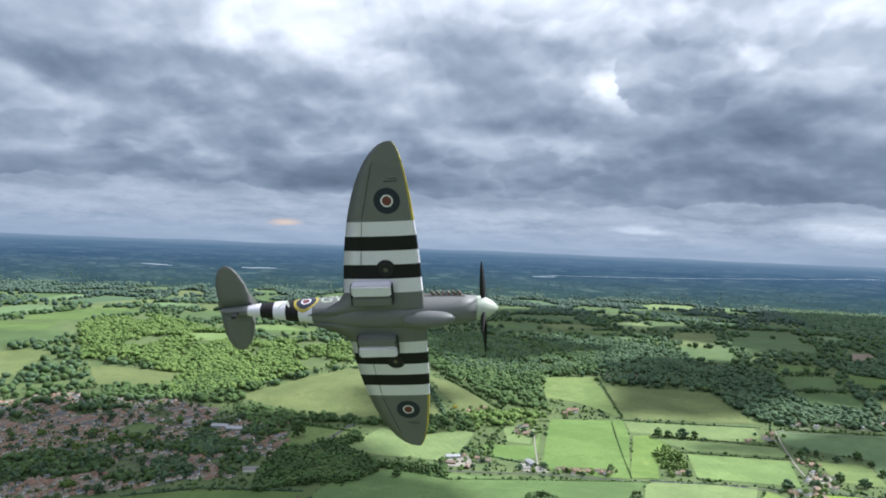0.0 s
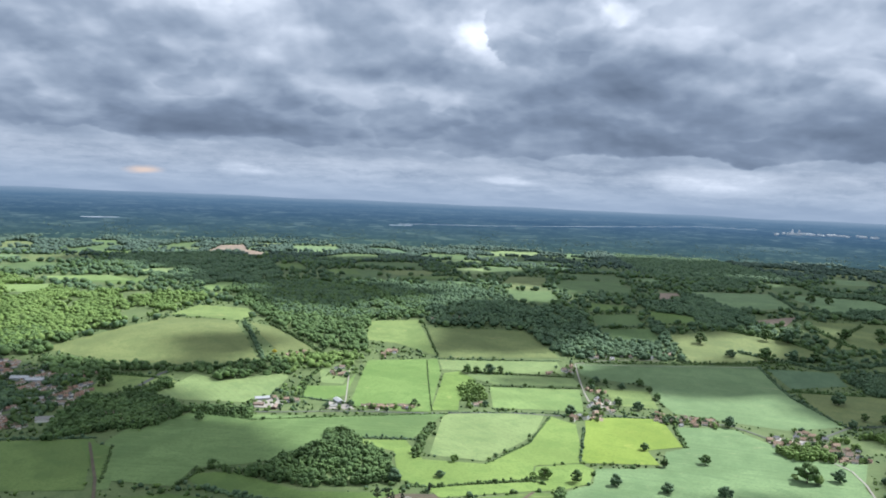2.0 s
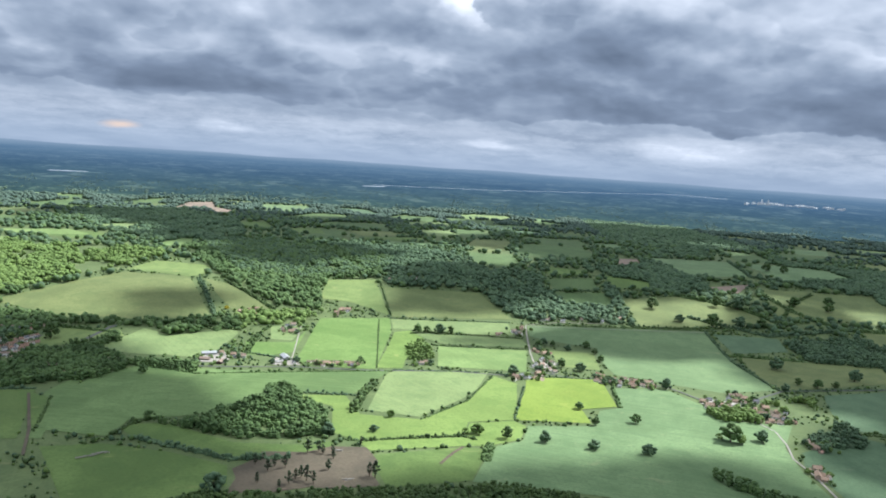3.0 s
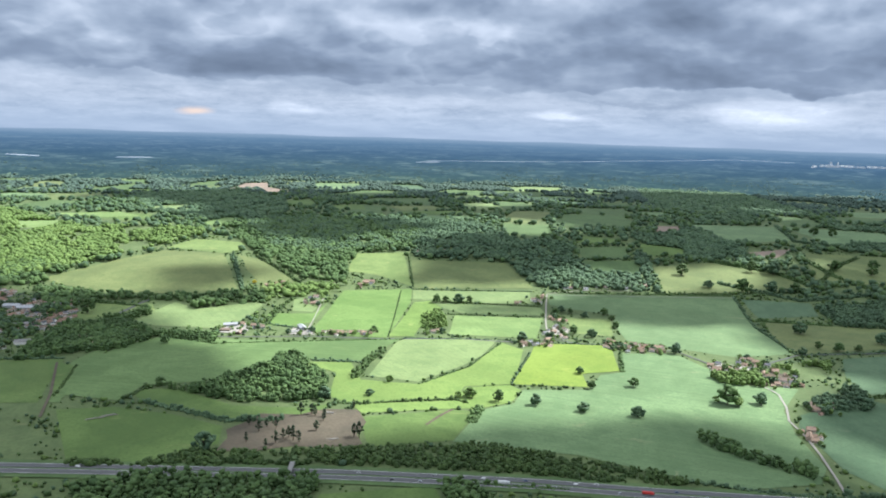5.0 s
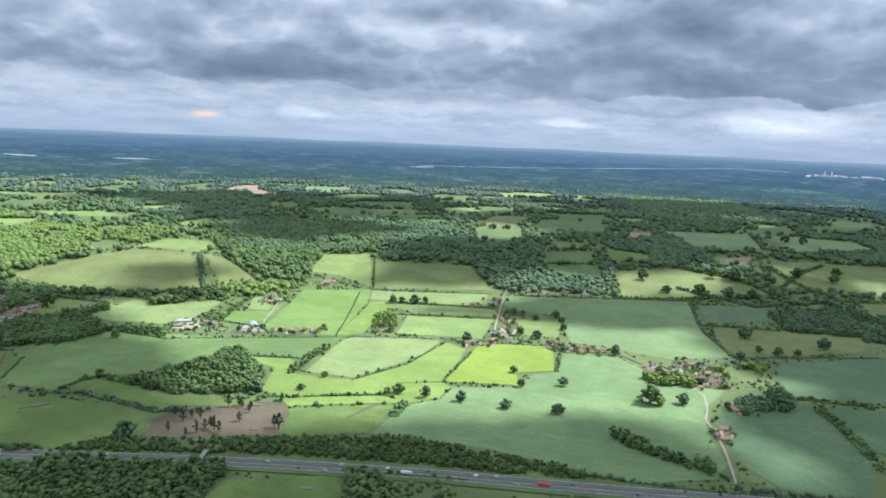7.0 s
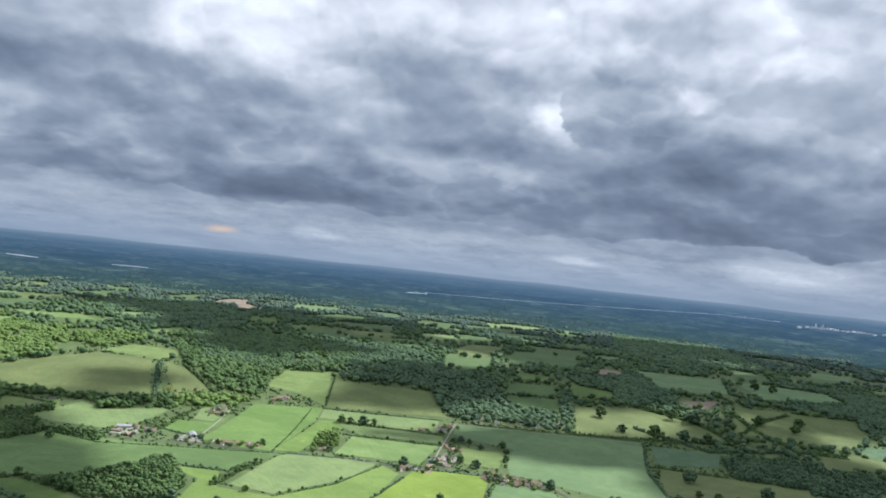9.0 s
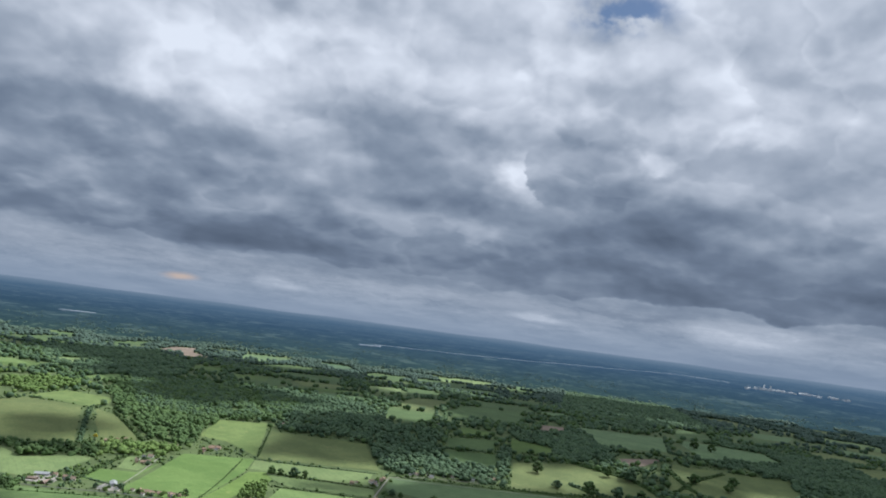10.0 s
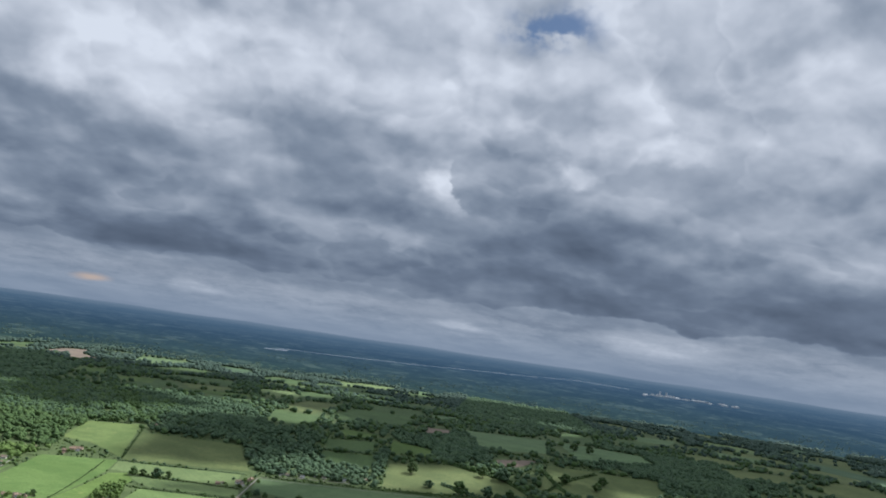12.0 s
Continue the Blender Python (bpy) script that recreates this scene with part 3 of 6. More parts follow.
M_WATER = mottled("far_water", (0.30, 0.34, 0.39), 0.9, 0.002, 0.35, 0, 0.1)
M_FAR_WHITE = mottled("far_white_wall", (0.66, 0.68, 0.70), 0.9, 0.05, 0.8, 0, 0.3)
make_ground()
make_distance()
far_water("thin pale river gleaming in the distance", 7, (522, 3895), (1136, 3882), (1639, 3878), (2200, 3834), (2441, 3677))
far_water("small pale lake far off", 20, (-1410, 3518), (-1271, 3532))
far_water("narrow pale lake far off", 16, (-967, 3627), (-814, 3683))
far_water("narrow pale reservoir far off", 18, (463, 3838), (582, 3849))
far_town(2480, 3570, 2860, 3335, 34, 3)

# ---------------------------------------------------------------- fields
PLOTS = []
CROP_LABELS = {
    "pasture": "olive green grazed pasture bounded by hedges", "pasture_lush": "fresh green pasture with worn patches", "pale": "pale green hay meadow with faint mowing lines",
    "meadow": "mid green meadow with dark drill lines", "grass": "plain green grass field beside woodland", "grass_dark": "dull dark green grass field among woods",
    "lime": "light lime green grass field in sunshine", "lime_pale": "pale lime green field with hedges", "bright_lime": "bright yellow-green sown field in sunshine",
    "lush": "lush green grazed paddock near the farms", "barley": "large blue-green barley field with tramlines", "barley_dark": "dark blue-green cereal field in cloud shade",
    "fallow": "bare brown ploughed field", "clearing": "brown cleared ground with felled brushwood"}


def field(kind, *poly):
    poly = [(float(a), float(b)) for a, b in poly]
    ob = part("field", draped(poly, 0.25 + 0.05 * (len(PLOTS) % 7)), CROPS[kind])
    tagged(ob, CROP_LABELS[kind], "field", "fields", "structure")
    PLOTS.append(poly)


def in_plots(x, y):
    hit = np.zeros(len(x), bool)
    for p in PLOTS:
        hit |= inside(p, x, y)
    return hit


field("pasture", (-288, 1061), (-219, 1130), (-142, 1206), (-43, 1175), (6, 1004), (-69, 985), (-189, 1002))
field("pasture_lush", (-148, 1226), (-115, 1304), (-21, 1278), (-17, 1216), (-39, 1176))
field("pasture", (-17, 1165), (15, 1150), (90, 1036), (36, 1025), (5, 1092))
field("pasture_lush", (-181, 872), (-179, 927), (-173, 958), (-97, 949), (-84, 918), (-129, 894))
field("pale", (-117, 881), (-81, 932), (-69, 955), (-33, 930), (45, 962), (48, 945), (20, 842), (-69, 857))
field("meadow", (-86, 763), (-50, 805), (99, 789), (230, 799), (180, 712), (115, 721), (93, 711), (93, 676), (17, 646), (-23, 639), (-34, 598), (-90, 615), (-100, 701))
field("grass", (-142, 722), (-107, 698), (-94, 623), (-95, 615))
field("grass", (-79, 578), (-33, 583), (21, 564), (68, 536), (71, 500), (21, 470), (-32, 473))
field("grass", (-31, 625), (8, 630), (69, 583), (135, 575), (154, 586), (147, 565), (114, 556), (68, 548), (-14, 597))
field("pale", (189, 663), (222, 784), (239, 804), (345, 794), (315, 730), (293, 699), (238, 643))
field("lime", (238, 636), (296, 690), (347, 781), (367, 751), (342, 667), (329, 634), (282, 629), (269, 592), (170, 586), (152, 605), (156, 674), (114, 710), (171, 707), (181, 651))
field("bright_lime", (388, 780), (476, 768), (454, 673), (411, 665), (405, 624), (329, 634), (370, 728))
field("lush", (120, 832), (144, 966), (156, 1018), (257, 1031), (251, 968), (211, 804), (184, 805))
field("lime", (213, 809), (256, 968), (279, 976), (293, 941), (253, 844), (245, 809))
field("lush", (64, 861), (59, 913), (118, 914), (136, 966), (119, 874), (89, 855))
field("pale", (90, 926), (88, 976), (134, 991), (128, 965), (117, 921))
field("pale", (258, 1026), (434, 1021), (426, 965), (394, 963), (256, 984))
field("pale", (281, 968), (433, 946), (434, 909), (317, 919), (296, 941))
field("lime_pale", (306, 908), (425, 895), (393, 798), (289, 819))
field("pasture_lush", (159, 1110), (172, 1217), (256, 1230), (257, 1045), (204, 1100))
field("pasture", (265, 1187), (425, 1174), (445, 1039), (261, 1037))
field("barley", (462, 1013), (747, 1002), (703, 851), (684, 731), (606, 722), (548, 759), (504, 790), (514, 869), (532, 911), (466, 946), (450, 962))
field("pasture_lush", (456, 898), (517, 889), (493, 809), (447, 824))
field("barley", (478, 737), (542, 733), (555, 680), (565, 627), (620, 614), (570, 556), (549, 501), (536, 438), (515, 412), (451, 406), (403, 433), (353, 467), (255, 498), (289, 566), (322, 582), (338, 618), (403, 616), (429, 660), (456, 669))
field("lime", (172, 584), (268, 590), (283, 626), (328, 632), (336, 616), (320, 584), (288, 570), (262, 570), (182, 562))
field("grass", (180, 552), (263, 567), (287, 560), (277, 546), (255, 500), (187, 490))
field("clearing", (71, 487), (76, 512), (72, 529), (86, 545), (94, 563), (128, 560), (150, 572), (179, 569), (186, 540), (178, 515), (183, 494), (150, 490), (130, 494), (100, 486))
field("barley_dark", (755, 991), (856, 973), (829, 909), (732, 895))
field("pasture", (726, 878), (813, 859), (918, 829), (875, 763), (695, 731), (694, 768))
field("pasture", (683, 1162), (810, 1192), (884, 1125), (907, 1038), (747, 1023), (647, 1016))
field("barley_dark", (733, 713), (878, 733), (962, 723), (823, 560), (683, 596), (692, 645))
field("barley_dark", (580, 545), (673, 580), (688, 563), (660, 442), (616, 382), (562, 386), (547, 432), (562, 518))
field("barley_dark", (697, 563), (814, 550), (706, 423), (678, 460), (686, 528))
field("grass", (141, 371), (154, 414), (232, 422), (237, 396), (243, 365))
field("grass", (309, 360), (330, 388), (376, 381), (442, 365), (437, 352))
field("barley", (936, 1595), (1146, 1581), (1056, 1367), (894, 1332))
field("barley", (1164, 1583), (1345, 1495), (1308, 1349), (1112, 1336))
field("pasture", (1019, 1262), (1245, 1231), (1200, 1122), (1118, 1058), (937, 1087))
field("grass_dark", (579, 1275), (678, 1296), (660, 1218), (573, 1208))
field("grass_dark", (561, 1190), (663, 1196), (650, 1122), (575, 1127))
field("grass", (715, 1321), (790, 1277), (772, 1232), (689, 1226))
field("fallow", (906, 1259), (1016, 1293), (945, 1224), (893, 1219))
field("grass", (623, 1382), (691, 1356), (657, 1318), (595, 1316))
field("fallow", (832, 1553), (901, 1560), (854, 1457), (805, 1444))
field("pasture", (-546, 1180), (-517, 1187), (-388, 1163), (-401, 1103), (-504, 1095))
field("lime_pale", (-492, 1467), (-401, 1490), (-384, 1389), (-448, 1383))
field("lime_pale", (-470, 1610), (-348, 1653), (-286, 1582), (-416, 1523))
field("lime_pale", (-140, 1478), (-112, 1582), (-70, 1579), (-86, 1422))
field("pasture_lush", (-391, 928), (-347, 940), (-340, 900), (-376, 895))
field("grass", (-343, 661), (-288, 691), (-223, 716), (-126, 722), (-101, 595), (-309, 600))
field("meadow", (-115, 715), (-94, 787), (-90, 687), (-83, 595), (-95, 595))
field("pale", (-313, 1778), (-248, 1862), (-217, 1747), (-283, 1688))
field("grass", (-451, 1586), (-339, 1634), (-221, 1595), (-288, 1505))
field("grass", (-24, 2014), (40, 2071), (71, 1839), (8, 1843))
field("grass", (84, 1873), (184, 1943), (192, 1800), (123, 1789))
field("fallow", (-258, 2430), (-269, 2907), (-187, 3023), (-147, 2620), (-216, 2445))
field("fallow", (-198, 2640), (-156, 2696), (-24, 2407), (-101, 2259))
field("grass", (276, 1772), (465, 1815), (410, 1713), (260, 1705))
field("barley", (1601, 2001), (1728, 1975), (1604, 1810), (1520, 1834))
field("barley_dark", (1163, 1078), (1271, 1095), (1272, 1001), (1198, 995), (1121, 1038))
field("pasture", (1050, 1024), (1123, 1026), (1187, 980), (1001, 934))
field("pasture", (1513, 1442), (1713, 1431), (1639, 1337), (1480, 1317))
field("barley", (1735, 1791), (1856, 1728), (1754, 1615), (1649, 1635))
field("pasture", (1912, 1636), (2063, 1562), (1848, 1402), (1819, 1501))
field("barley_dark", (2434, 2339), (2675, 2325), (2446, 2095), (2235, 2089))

# ---------------------------------------------------------------- woods, hedges
WOOD_LABELS = {"oak": "dense green oak and ash woodland in leaf", "dark": "dark green mixed woodland seen as a closed canopy", "fresh": "light yellow-green young woodland in full leaf", "scrub": "low green thicket belt beside the motorway"}
WOODS = []


def wood(kind, *poly):
    """A wood: a closed, uneven canopy of crowns made of leaf clumps."""
    poly = [(float(a), float(b)) for a, b in poly]
    rng = np.random.default_rng(len(WOODS) + 11)
    p = np.array(poly)
    far = p[:, 1].mean()
    gap = 3.3 if kind == "scrub" else 4.2 if far < 900 else 6.6 if far < 1500 else 10.3
    lo, hi = p.min(0), p.max(0)
    count = int((hi - lo).prod() / gap ** 2 * 1.15)
    x, y = rng.uniform(lo[0], hi[0], count), rng.uniform(lo[1], hi[1], count)
    keep = inside(poly, x, y)
    if (hi - lo).prod() > 30000:
        keep &= ~in_plots(x, y)
    # glades: thin places with low growth
    open_ = np.array([noise.noise(Vector((a * 0.03, b * 0.022, 5.0))) for a, b in zip(x, y)])
    keep &= open_ > rng.uniform(-0.75, -0.15, count)
    wide = np.array([noise.fractal(Vector((a * 0.011, b * 0.007, 9.0)), 1.0, 2.0, 3) for a, b in zip(x, y)])
    keep &= wide > rng.uniform(-0.50, 0.02, count) - (0.0 if kind == "fresh" else 0.45 if far > 900 else 9.0)
    x, y, open_ = x[keep], y[keep], open_[keep]
    n = len(x)
    WOODS.append(poly)
    if not n:
        return
    tall = rng.uniform(0.65, 1.15, n) * (4.2 if kind == "scrub" else 7.6) * (1 + 0.35 * open_) * (1 + 0.2 * np.sin(x * 0.05) * np.cos(y * 0.043))
    per = 4 if far < 900 else 2 if far < 1500 else 1
    size = gap * 0.60 * rng.uniform(0.55, 1.35, n)
    xs, ys, zs, rs = [], [], [], []
    for k in range(per):
        a, d = rng.uniform(0, 6.283, n), rng.uniform(0.0, 0.62, n) * gap * (0 if k == 0 else 1)
        up = (1.0 if k == 0 else rng.uniform(0.55, 0.95, n))
        xs.append(x + np.cos(a) * d), ys.append(y + np.sin(a) * d)
        rs.append(size * rng.uniform(0.75, 1.15, n) * (0.85 if k == 0 else 0.62) * (1.0 if per == 4 else 1.25))
        zs.append(height(x, y) + tall * up - rs[-1] * 0.6)
    # skirts, so that the edge of the wood reaches the ground
    if far < 900:
        xs.append(x), ys.append(y), zs.append(height(x, y) + tall * 0.3), rs.append(size * 0.9)
    ob = new("woodland", clumps("woodland", np.concatenate(xs), np.concatenate(ys), np.concatenate(zs), np.concatenate(rs), 0.85, LEAVES[kind], rng))
    tagged(ob, WOOD_LABELS[kind], "woodland", "woods", "stuff")


HEDGES = 0


def hedge(width, *line):
    """A hedgerow: a low ragged run of leaf clumps, with taller bushes here and there."""
    global HEDGES
    HEDGES += 1
    rng = np.random.default_rng(HEDGES + 400)
    x, y = np.array(along(line, 1.3)).T
    lanes = max(1, round(width / 2.2))
    xs, ys, zs, rs = [], [], [], []
    for k in range(lanes):
        o = rng.uniform(-0.5, 0.5, (2, len(x))) * width * 0.8
        r = rng.uniform(0.7, 1.25, len(x)) * (0.95 + 0.09 * width)
        tall = np.where(rng.random(len(x)) < 0.02 * width, 2.4, 0.6) * rng.uniform(0.6, 1.1, len(x)) * (0.6 + 0.14 * width)
        keep = rng.random(len(x)) < 0.9
        xs.append((x + o[0])[keep]), ys.append((y + o[1])[keep]), rs.append((r * (1 + 0.3 * (tall > 2)))[keep])
        zs.append((height(x + o[0], y + o[1]) + tall)[keep])
        big = keep & (tall > 2)
        xs.append((x + o[0])[big]), ys.append((y + o[1])[big]), rs.append((r * 1.1)[big]), zs.append((height(x, y) + tall * 0.4)[big])
    kind = ("oak", "dark", "scrub")[HEDGES % 3]
    ob = new("hedge", clumps("hedge", *(np.concatenate(q) for q in (xs, ys, zs, rs)), 0.9, LEAVES[kind], rng))
    tagged(ob, "ragged green hedgerow along a field edge" if width < 6 else "thick overgrown hedgerow with tall bushes", "hedge", "hedges", "stuff")


wood("oak", (-16, 641), (21, 631), (89, 695), (93, 743), (109, 742), (150, 652), (148, 594), (78, 590), (38, 607))
wood("scrub", (-29, 465), (-34, 478), (65, 488), (201, 488), (283, 490), (352, 459), (407, 429), (424, 414), (365, 420), (283, 442), (168, 460), (93, 461))
wood("oak", (9, 380), (-13, 430), (26, 445), (150, 438), (150, 416), (141, 371))
wood("oak", (237, 365), (238, 420), (250, 428), (269, 405), (295, 361))
wood("oak", (-97, 1452), (66, 1619), (242, 1482), (308, 1390), (256, 1237), (172, 1225), (158, 1101), (158, 1058), (103, 1051), (18, 1160), (-5, 1217))
wood("dark", (265, 1208), (308, 1378), (482, 1342), (579, 1297), (541, 1180), (564, 1115), (632, 1097), (627, 1025), (558, 1036), (472, 1036), (448, 1053), (428, 1184))
wood("fresh", (-517, 1323), (-412, 1342), (-256, 1409), (-93, 1386), (-155, 1236), (-226, 1148), (-296, 1075), (-376, 1047))
wood("oak", (-247, 961), (-271, 1016), (-187, 995), (-68, 979), (8, 994), (41, 1014), (51, 962), (-24, 922), (-71, 962), (-146, 964), (-195, 940))
wood("oak", (-146, 884), (-99, 932), (-82, 908), (-116, 858))
wood("oak", (-157, 756), (-133, 832), (-98, 863), (-58, 823), (13, 814), (16, 784), (-54, 807), (-84, 750))
wood("dark", (851, 953), (987, 967), (1030, 937), (1078, 892), (976, 788), (928, 800), (824, 849))
wood("fresh", (36, 1022), (97, 1030), (158, 1054), (156, 1022), (135, 1000), (88, 982), (51, 965))
wood("fresh", (545, 654), (600, 664), (591, 617), (547, 628))
wood("dark", (610, 577), (682, 614), (659, 552), (602, 551))
wood("fresh", (622, 682), (707, 696), (682, 645), (626, 638))
wood("dark", (711, 1380), (853, 1439), (956, 1362), (884, 1223), (777, 1202), (735, 1280))
wood("dark", (683, 1257), (694, 1219), (638, 1025), (628, 1040), (653, 1148))
wood("fresh", (263, 900), (286, 922), (291, 852), (273, 816), (257, 841))
wood("dark", (-469, 2152), (-250, 2433), (-33, 2098), (7, 1718), (-127, 1486), (-319, 1733))
wood("fresh", (-752, 1559), (-663, 1740), (-338, 1394), (-226, 1289), (-239, 1184), (-315, 1077), (-478, 1213), (-576, 1208))
wood("oak", (-514, 1084), (-389, 1093), (-327, 1152), (-236, 1071), (-292, 1029), (-406, 1041), (-480, 1016))
wood("oak", (-177, 865), (-107, 865), (-84, 801), (-109, 744), (-150, 735), (-170, 710), (-182, 771))
wood("dark", (-300, 789), (-278, 820), (-242, 753), (-267, 735))
wood("dark", (-293, 874), (-283, 919), (-239, 864), (-240, 810))
wood("oak", (458, 500), (469, 502), (493, 462), (522, 426), (513, 416), (483, 451), (458, 485))
wood("dark", (1326, 1657), (1416, 1517), (1492, 1277), (1345, 1093), (1281, 1217), (1203, 1277), (1130, 1271))
wood("dark", (900, 1552), (890, 1303), (806, 1187), (757, 1238))
wood("dark", (953, 1588), (1161, 1683), (1188, 1853), (994, 1709))
wood("dark", (1246, 1420), (1534, 1509), (1589, 1237), (1170, 1125))
wood("dark", (1420, 3273), (1763, 2932), (1425, 1886), (1184, 1805), (993, 1941))
wood("dark", (183, 1616), (429, 1552), (466, 1297), (325, 1273), (244, 1298))
wood("dark", (-95, 1629), (136, 1554), (238, 1272), (124, 1208), (30, 1233))
hedge(5, (115, 719), (180, 708))
hedge(9, (175, 658), (189, 712), (206, 751))
hedge(3, (18, 779), (99, 787), (230, 796))
hedge(2.5, (232, 801), (349, 794), (381, 780), (477, 770))
hedge(4, (180, 584), (216, 590), (269, 594), (278, 584))
hedge(8, (276, 538), (288, 569))
hedge(6, (-14, 597), (68, 548), (115, 549))
hedge(4, (-33, 595), (-20, 631), (-1, 644))
hedge(2.5, (238, 636), (296, 692), (347, 781))
hedge(3, (329, 634), (372, 740))
hedge(3, (280, 976), (434, 951))
hedge(2.5, (293, 913), (429, 901))
hedge(2.5, (257, 1031), (437, 1024))
hedge(2.5, (262, 1208), (260, 1042))
hedge(3, (464, 1019), (749, 1008))
hedge(4, (749, 1002), (703, 851), (688, 731))
hedge(5, (635, 1016), (749, 1017), (909, 1032))
hedge(6, (716, 887), (819, 862))
hedge(3, (687, 729), (875, 738))
hedge(4, (676, 590), (753, 566))
hedge(9, (686, 560), (682, 515), (664, 447))
hedge(7, (521, 391), (564, 382), (610, 374))
hedge(4, (472, 763), (485, 748), (533, 747))
hedge(5, (456, 671), (477, 737))
hedge(4, (67, 866), (119, 838))
hedge(6, (61, 861), (76, 951), (88, 976))
hedge(5, (-51, 810), (18, 779))
hedge(7, (-27, 1163), (13, 1005))
hedge(6, (14, 1158), (96, 1037))
hedge(9, (768, 1220), (887, 1132), (919, 1041))
hedge(8, (1146, 1581), (1056, 1355), (1106, 1325), (1276, 1274))
hedge(6, (889, 1322), (1020, 1322))
hedge(9, (991, 1225), (985, 1120), (1008, 1027), (1085, 1012))
hedge(4, (561, 1201), (667, 1207))
hedge(3, (-94, 612), (-94, 621), (-106, 702))
hedge(4, (236, 429), (326, 412))
hedge(5, (406, 426), (466, 401), (520, 388))
hedge(1.5, (240, 1022), (214, 809))
hedge(3, (154, 589), (180, 584))
hedge(8, (759, 1071), (847, 984), (1059, 1032))
hedge(7, (851, 992), (1036, 1178), (1108, 1230))
hedge(6, (-183, 961), (-106, 940))
hedge(4, (-288, 691), (-226, 722), (-127, 725))


def far_country():
    """Beyond the near fields: a patchwork of small fields, tree belts and woods."""
    rng = np.random.default_rng(77)
    made = 0
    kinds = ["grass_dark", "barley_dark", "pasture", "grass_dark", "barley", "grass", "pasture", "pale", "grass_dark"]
    tries = 0
    while made < 150 and tries < 4000:
        tries += 1
        a, r = radians(rng.uniform(-36, 50)), rng.uniform(1350, 3350)
        cx, cy = 212 + r * math.sin(a), -84 + r * math.cos(a)
        w, d, t = rng.uniform(40, 110), rng.uniform(50, 150) * (r / 1800), rng.uniform(-0.35, 0.35)
        poly = []
        for sx, sy in ((-1, -1), (0.1, -1.1), (1, -1), (1.05, 0.2), (1, 1), (-0.1, 1.1), (-1, 1)):
            px, py = sx * w * rng.uniform(0.75, 1.1), sy * d * rng.uniform(0.75, 1.1)
            poly.append((cx + px * math.cos(t) - py * math.sin(t), cy + px * math.sin(t) + py * math.cos(t)))
        q = np.array(poly + [(cx, cy)])
        if in_plots(q[:, 0], q[:, 1]).any() or any(inside(o, q[:, 0], q[:, 1]).any() for o in WOODS):
            continue
        if any(inside(poly, np.array([o[0][0]]), np.array([o[0][1]])).any() for o in PLOTS):
            continue
        field(kinds[made % len(kinds)], *poly)
        made += 1
    # tree belts and copses: dense where the noise is high, everywhere but in the fields
    n = 60000
    a, r = np.radians(rng.uniform(-37, 51, n)), np.sqrt(rng.uniform(1250.0 ** 2, 3450.0 ** 2, n))
    x, y = 212 + r * np.sin(a), -84 + r * np.cos(a)
    dens = np.array([noise.fractal(Vector((p * 0.0045, q * 0.003, 3.0)), 1.0, 2.0, 4) for p, q in zip(x, y)])
    keep = (dens + 0.12 > rng.uniform(-0.45, 0.30, n)) & ~in_plots(x, y)
    for o in WOODS:
        keep &= ~inside(o, x, y)
    x, y, r = x[keep], y[keep], r[keep]
    size = rng.uniform(3.2, 6.2, len(x)) * (0.75 + r / 4500)
    z = height(x, y) + size * rng.uniform(0.5, 1.1, len(x))
    # beyond about 2350 m the leaves carry haze in their colour
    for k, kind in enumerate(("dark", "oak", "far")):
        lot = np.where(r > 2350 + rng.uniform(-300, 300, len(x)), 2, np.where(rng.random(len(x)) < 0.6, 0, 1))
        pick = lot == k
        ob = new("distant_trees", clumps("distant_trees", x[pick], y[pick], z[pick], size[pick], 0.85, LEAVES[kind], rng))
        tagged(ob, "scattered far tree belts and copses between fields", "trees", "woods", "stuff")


far_country()


def far_belts():
    """Tree belts and copses on the far land, smaller and smaller towards the skyline."""
    rng = np.random.default_rng(91)
    n = 16000
    a, r = np.radians(rng.uniform(-37, 51, n)), 3280 + 620 * rng.random(n) ** 1.6
    x, y = 212 + r * np.sin(a), -84 + r * np.cos(a)
    dens = np.array([noise.fractal(Vector((p * 0.006, q * 0.004, 6.0)), 1.0, 2.0, 4) for p, q in zip(x, y)])
    keep = dens > rng.uniform(-0.1, 0.35, n)
    x, y, r = x[keep], y[keep], r[keep]
    size = rng.uniform(2.2, 5.0, len(x)) * np.clip(1.25 - (r - 3280) / 800, 0.4, 1.2)
    z = np.array([far_height(p, q) for p, q in zip(x, y)]) + size * 0.2
    # haze is in the leaf colour here as well
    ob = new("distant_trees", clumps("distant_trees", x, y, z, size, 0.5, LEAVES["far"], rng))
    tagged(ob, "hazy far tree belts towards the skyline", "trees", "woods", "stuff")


far_belts()

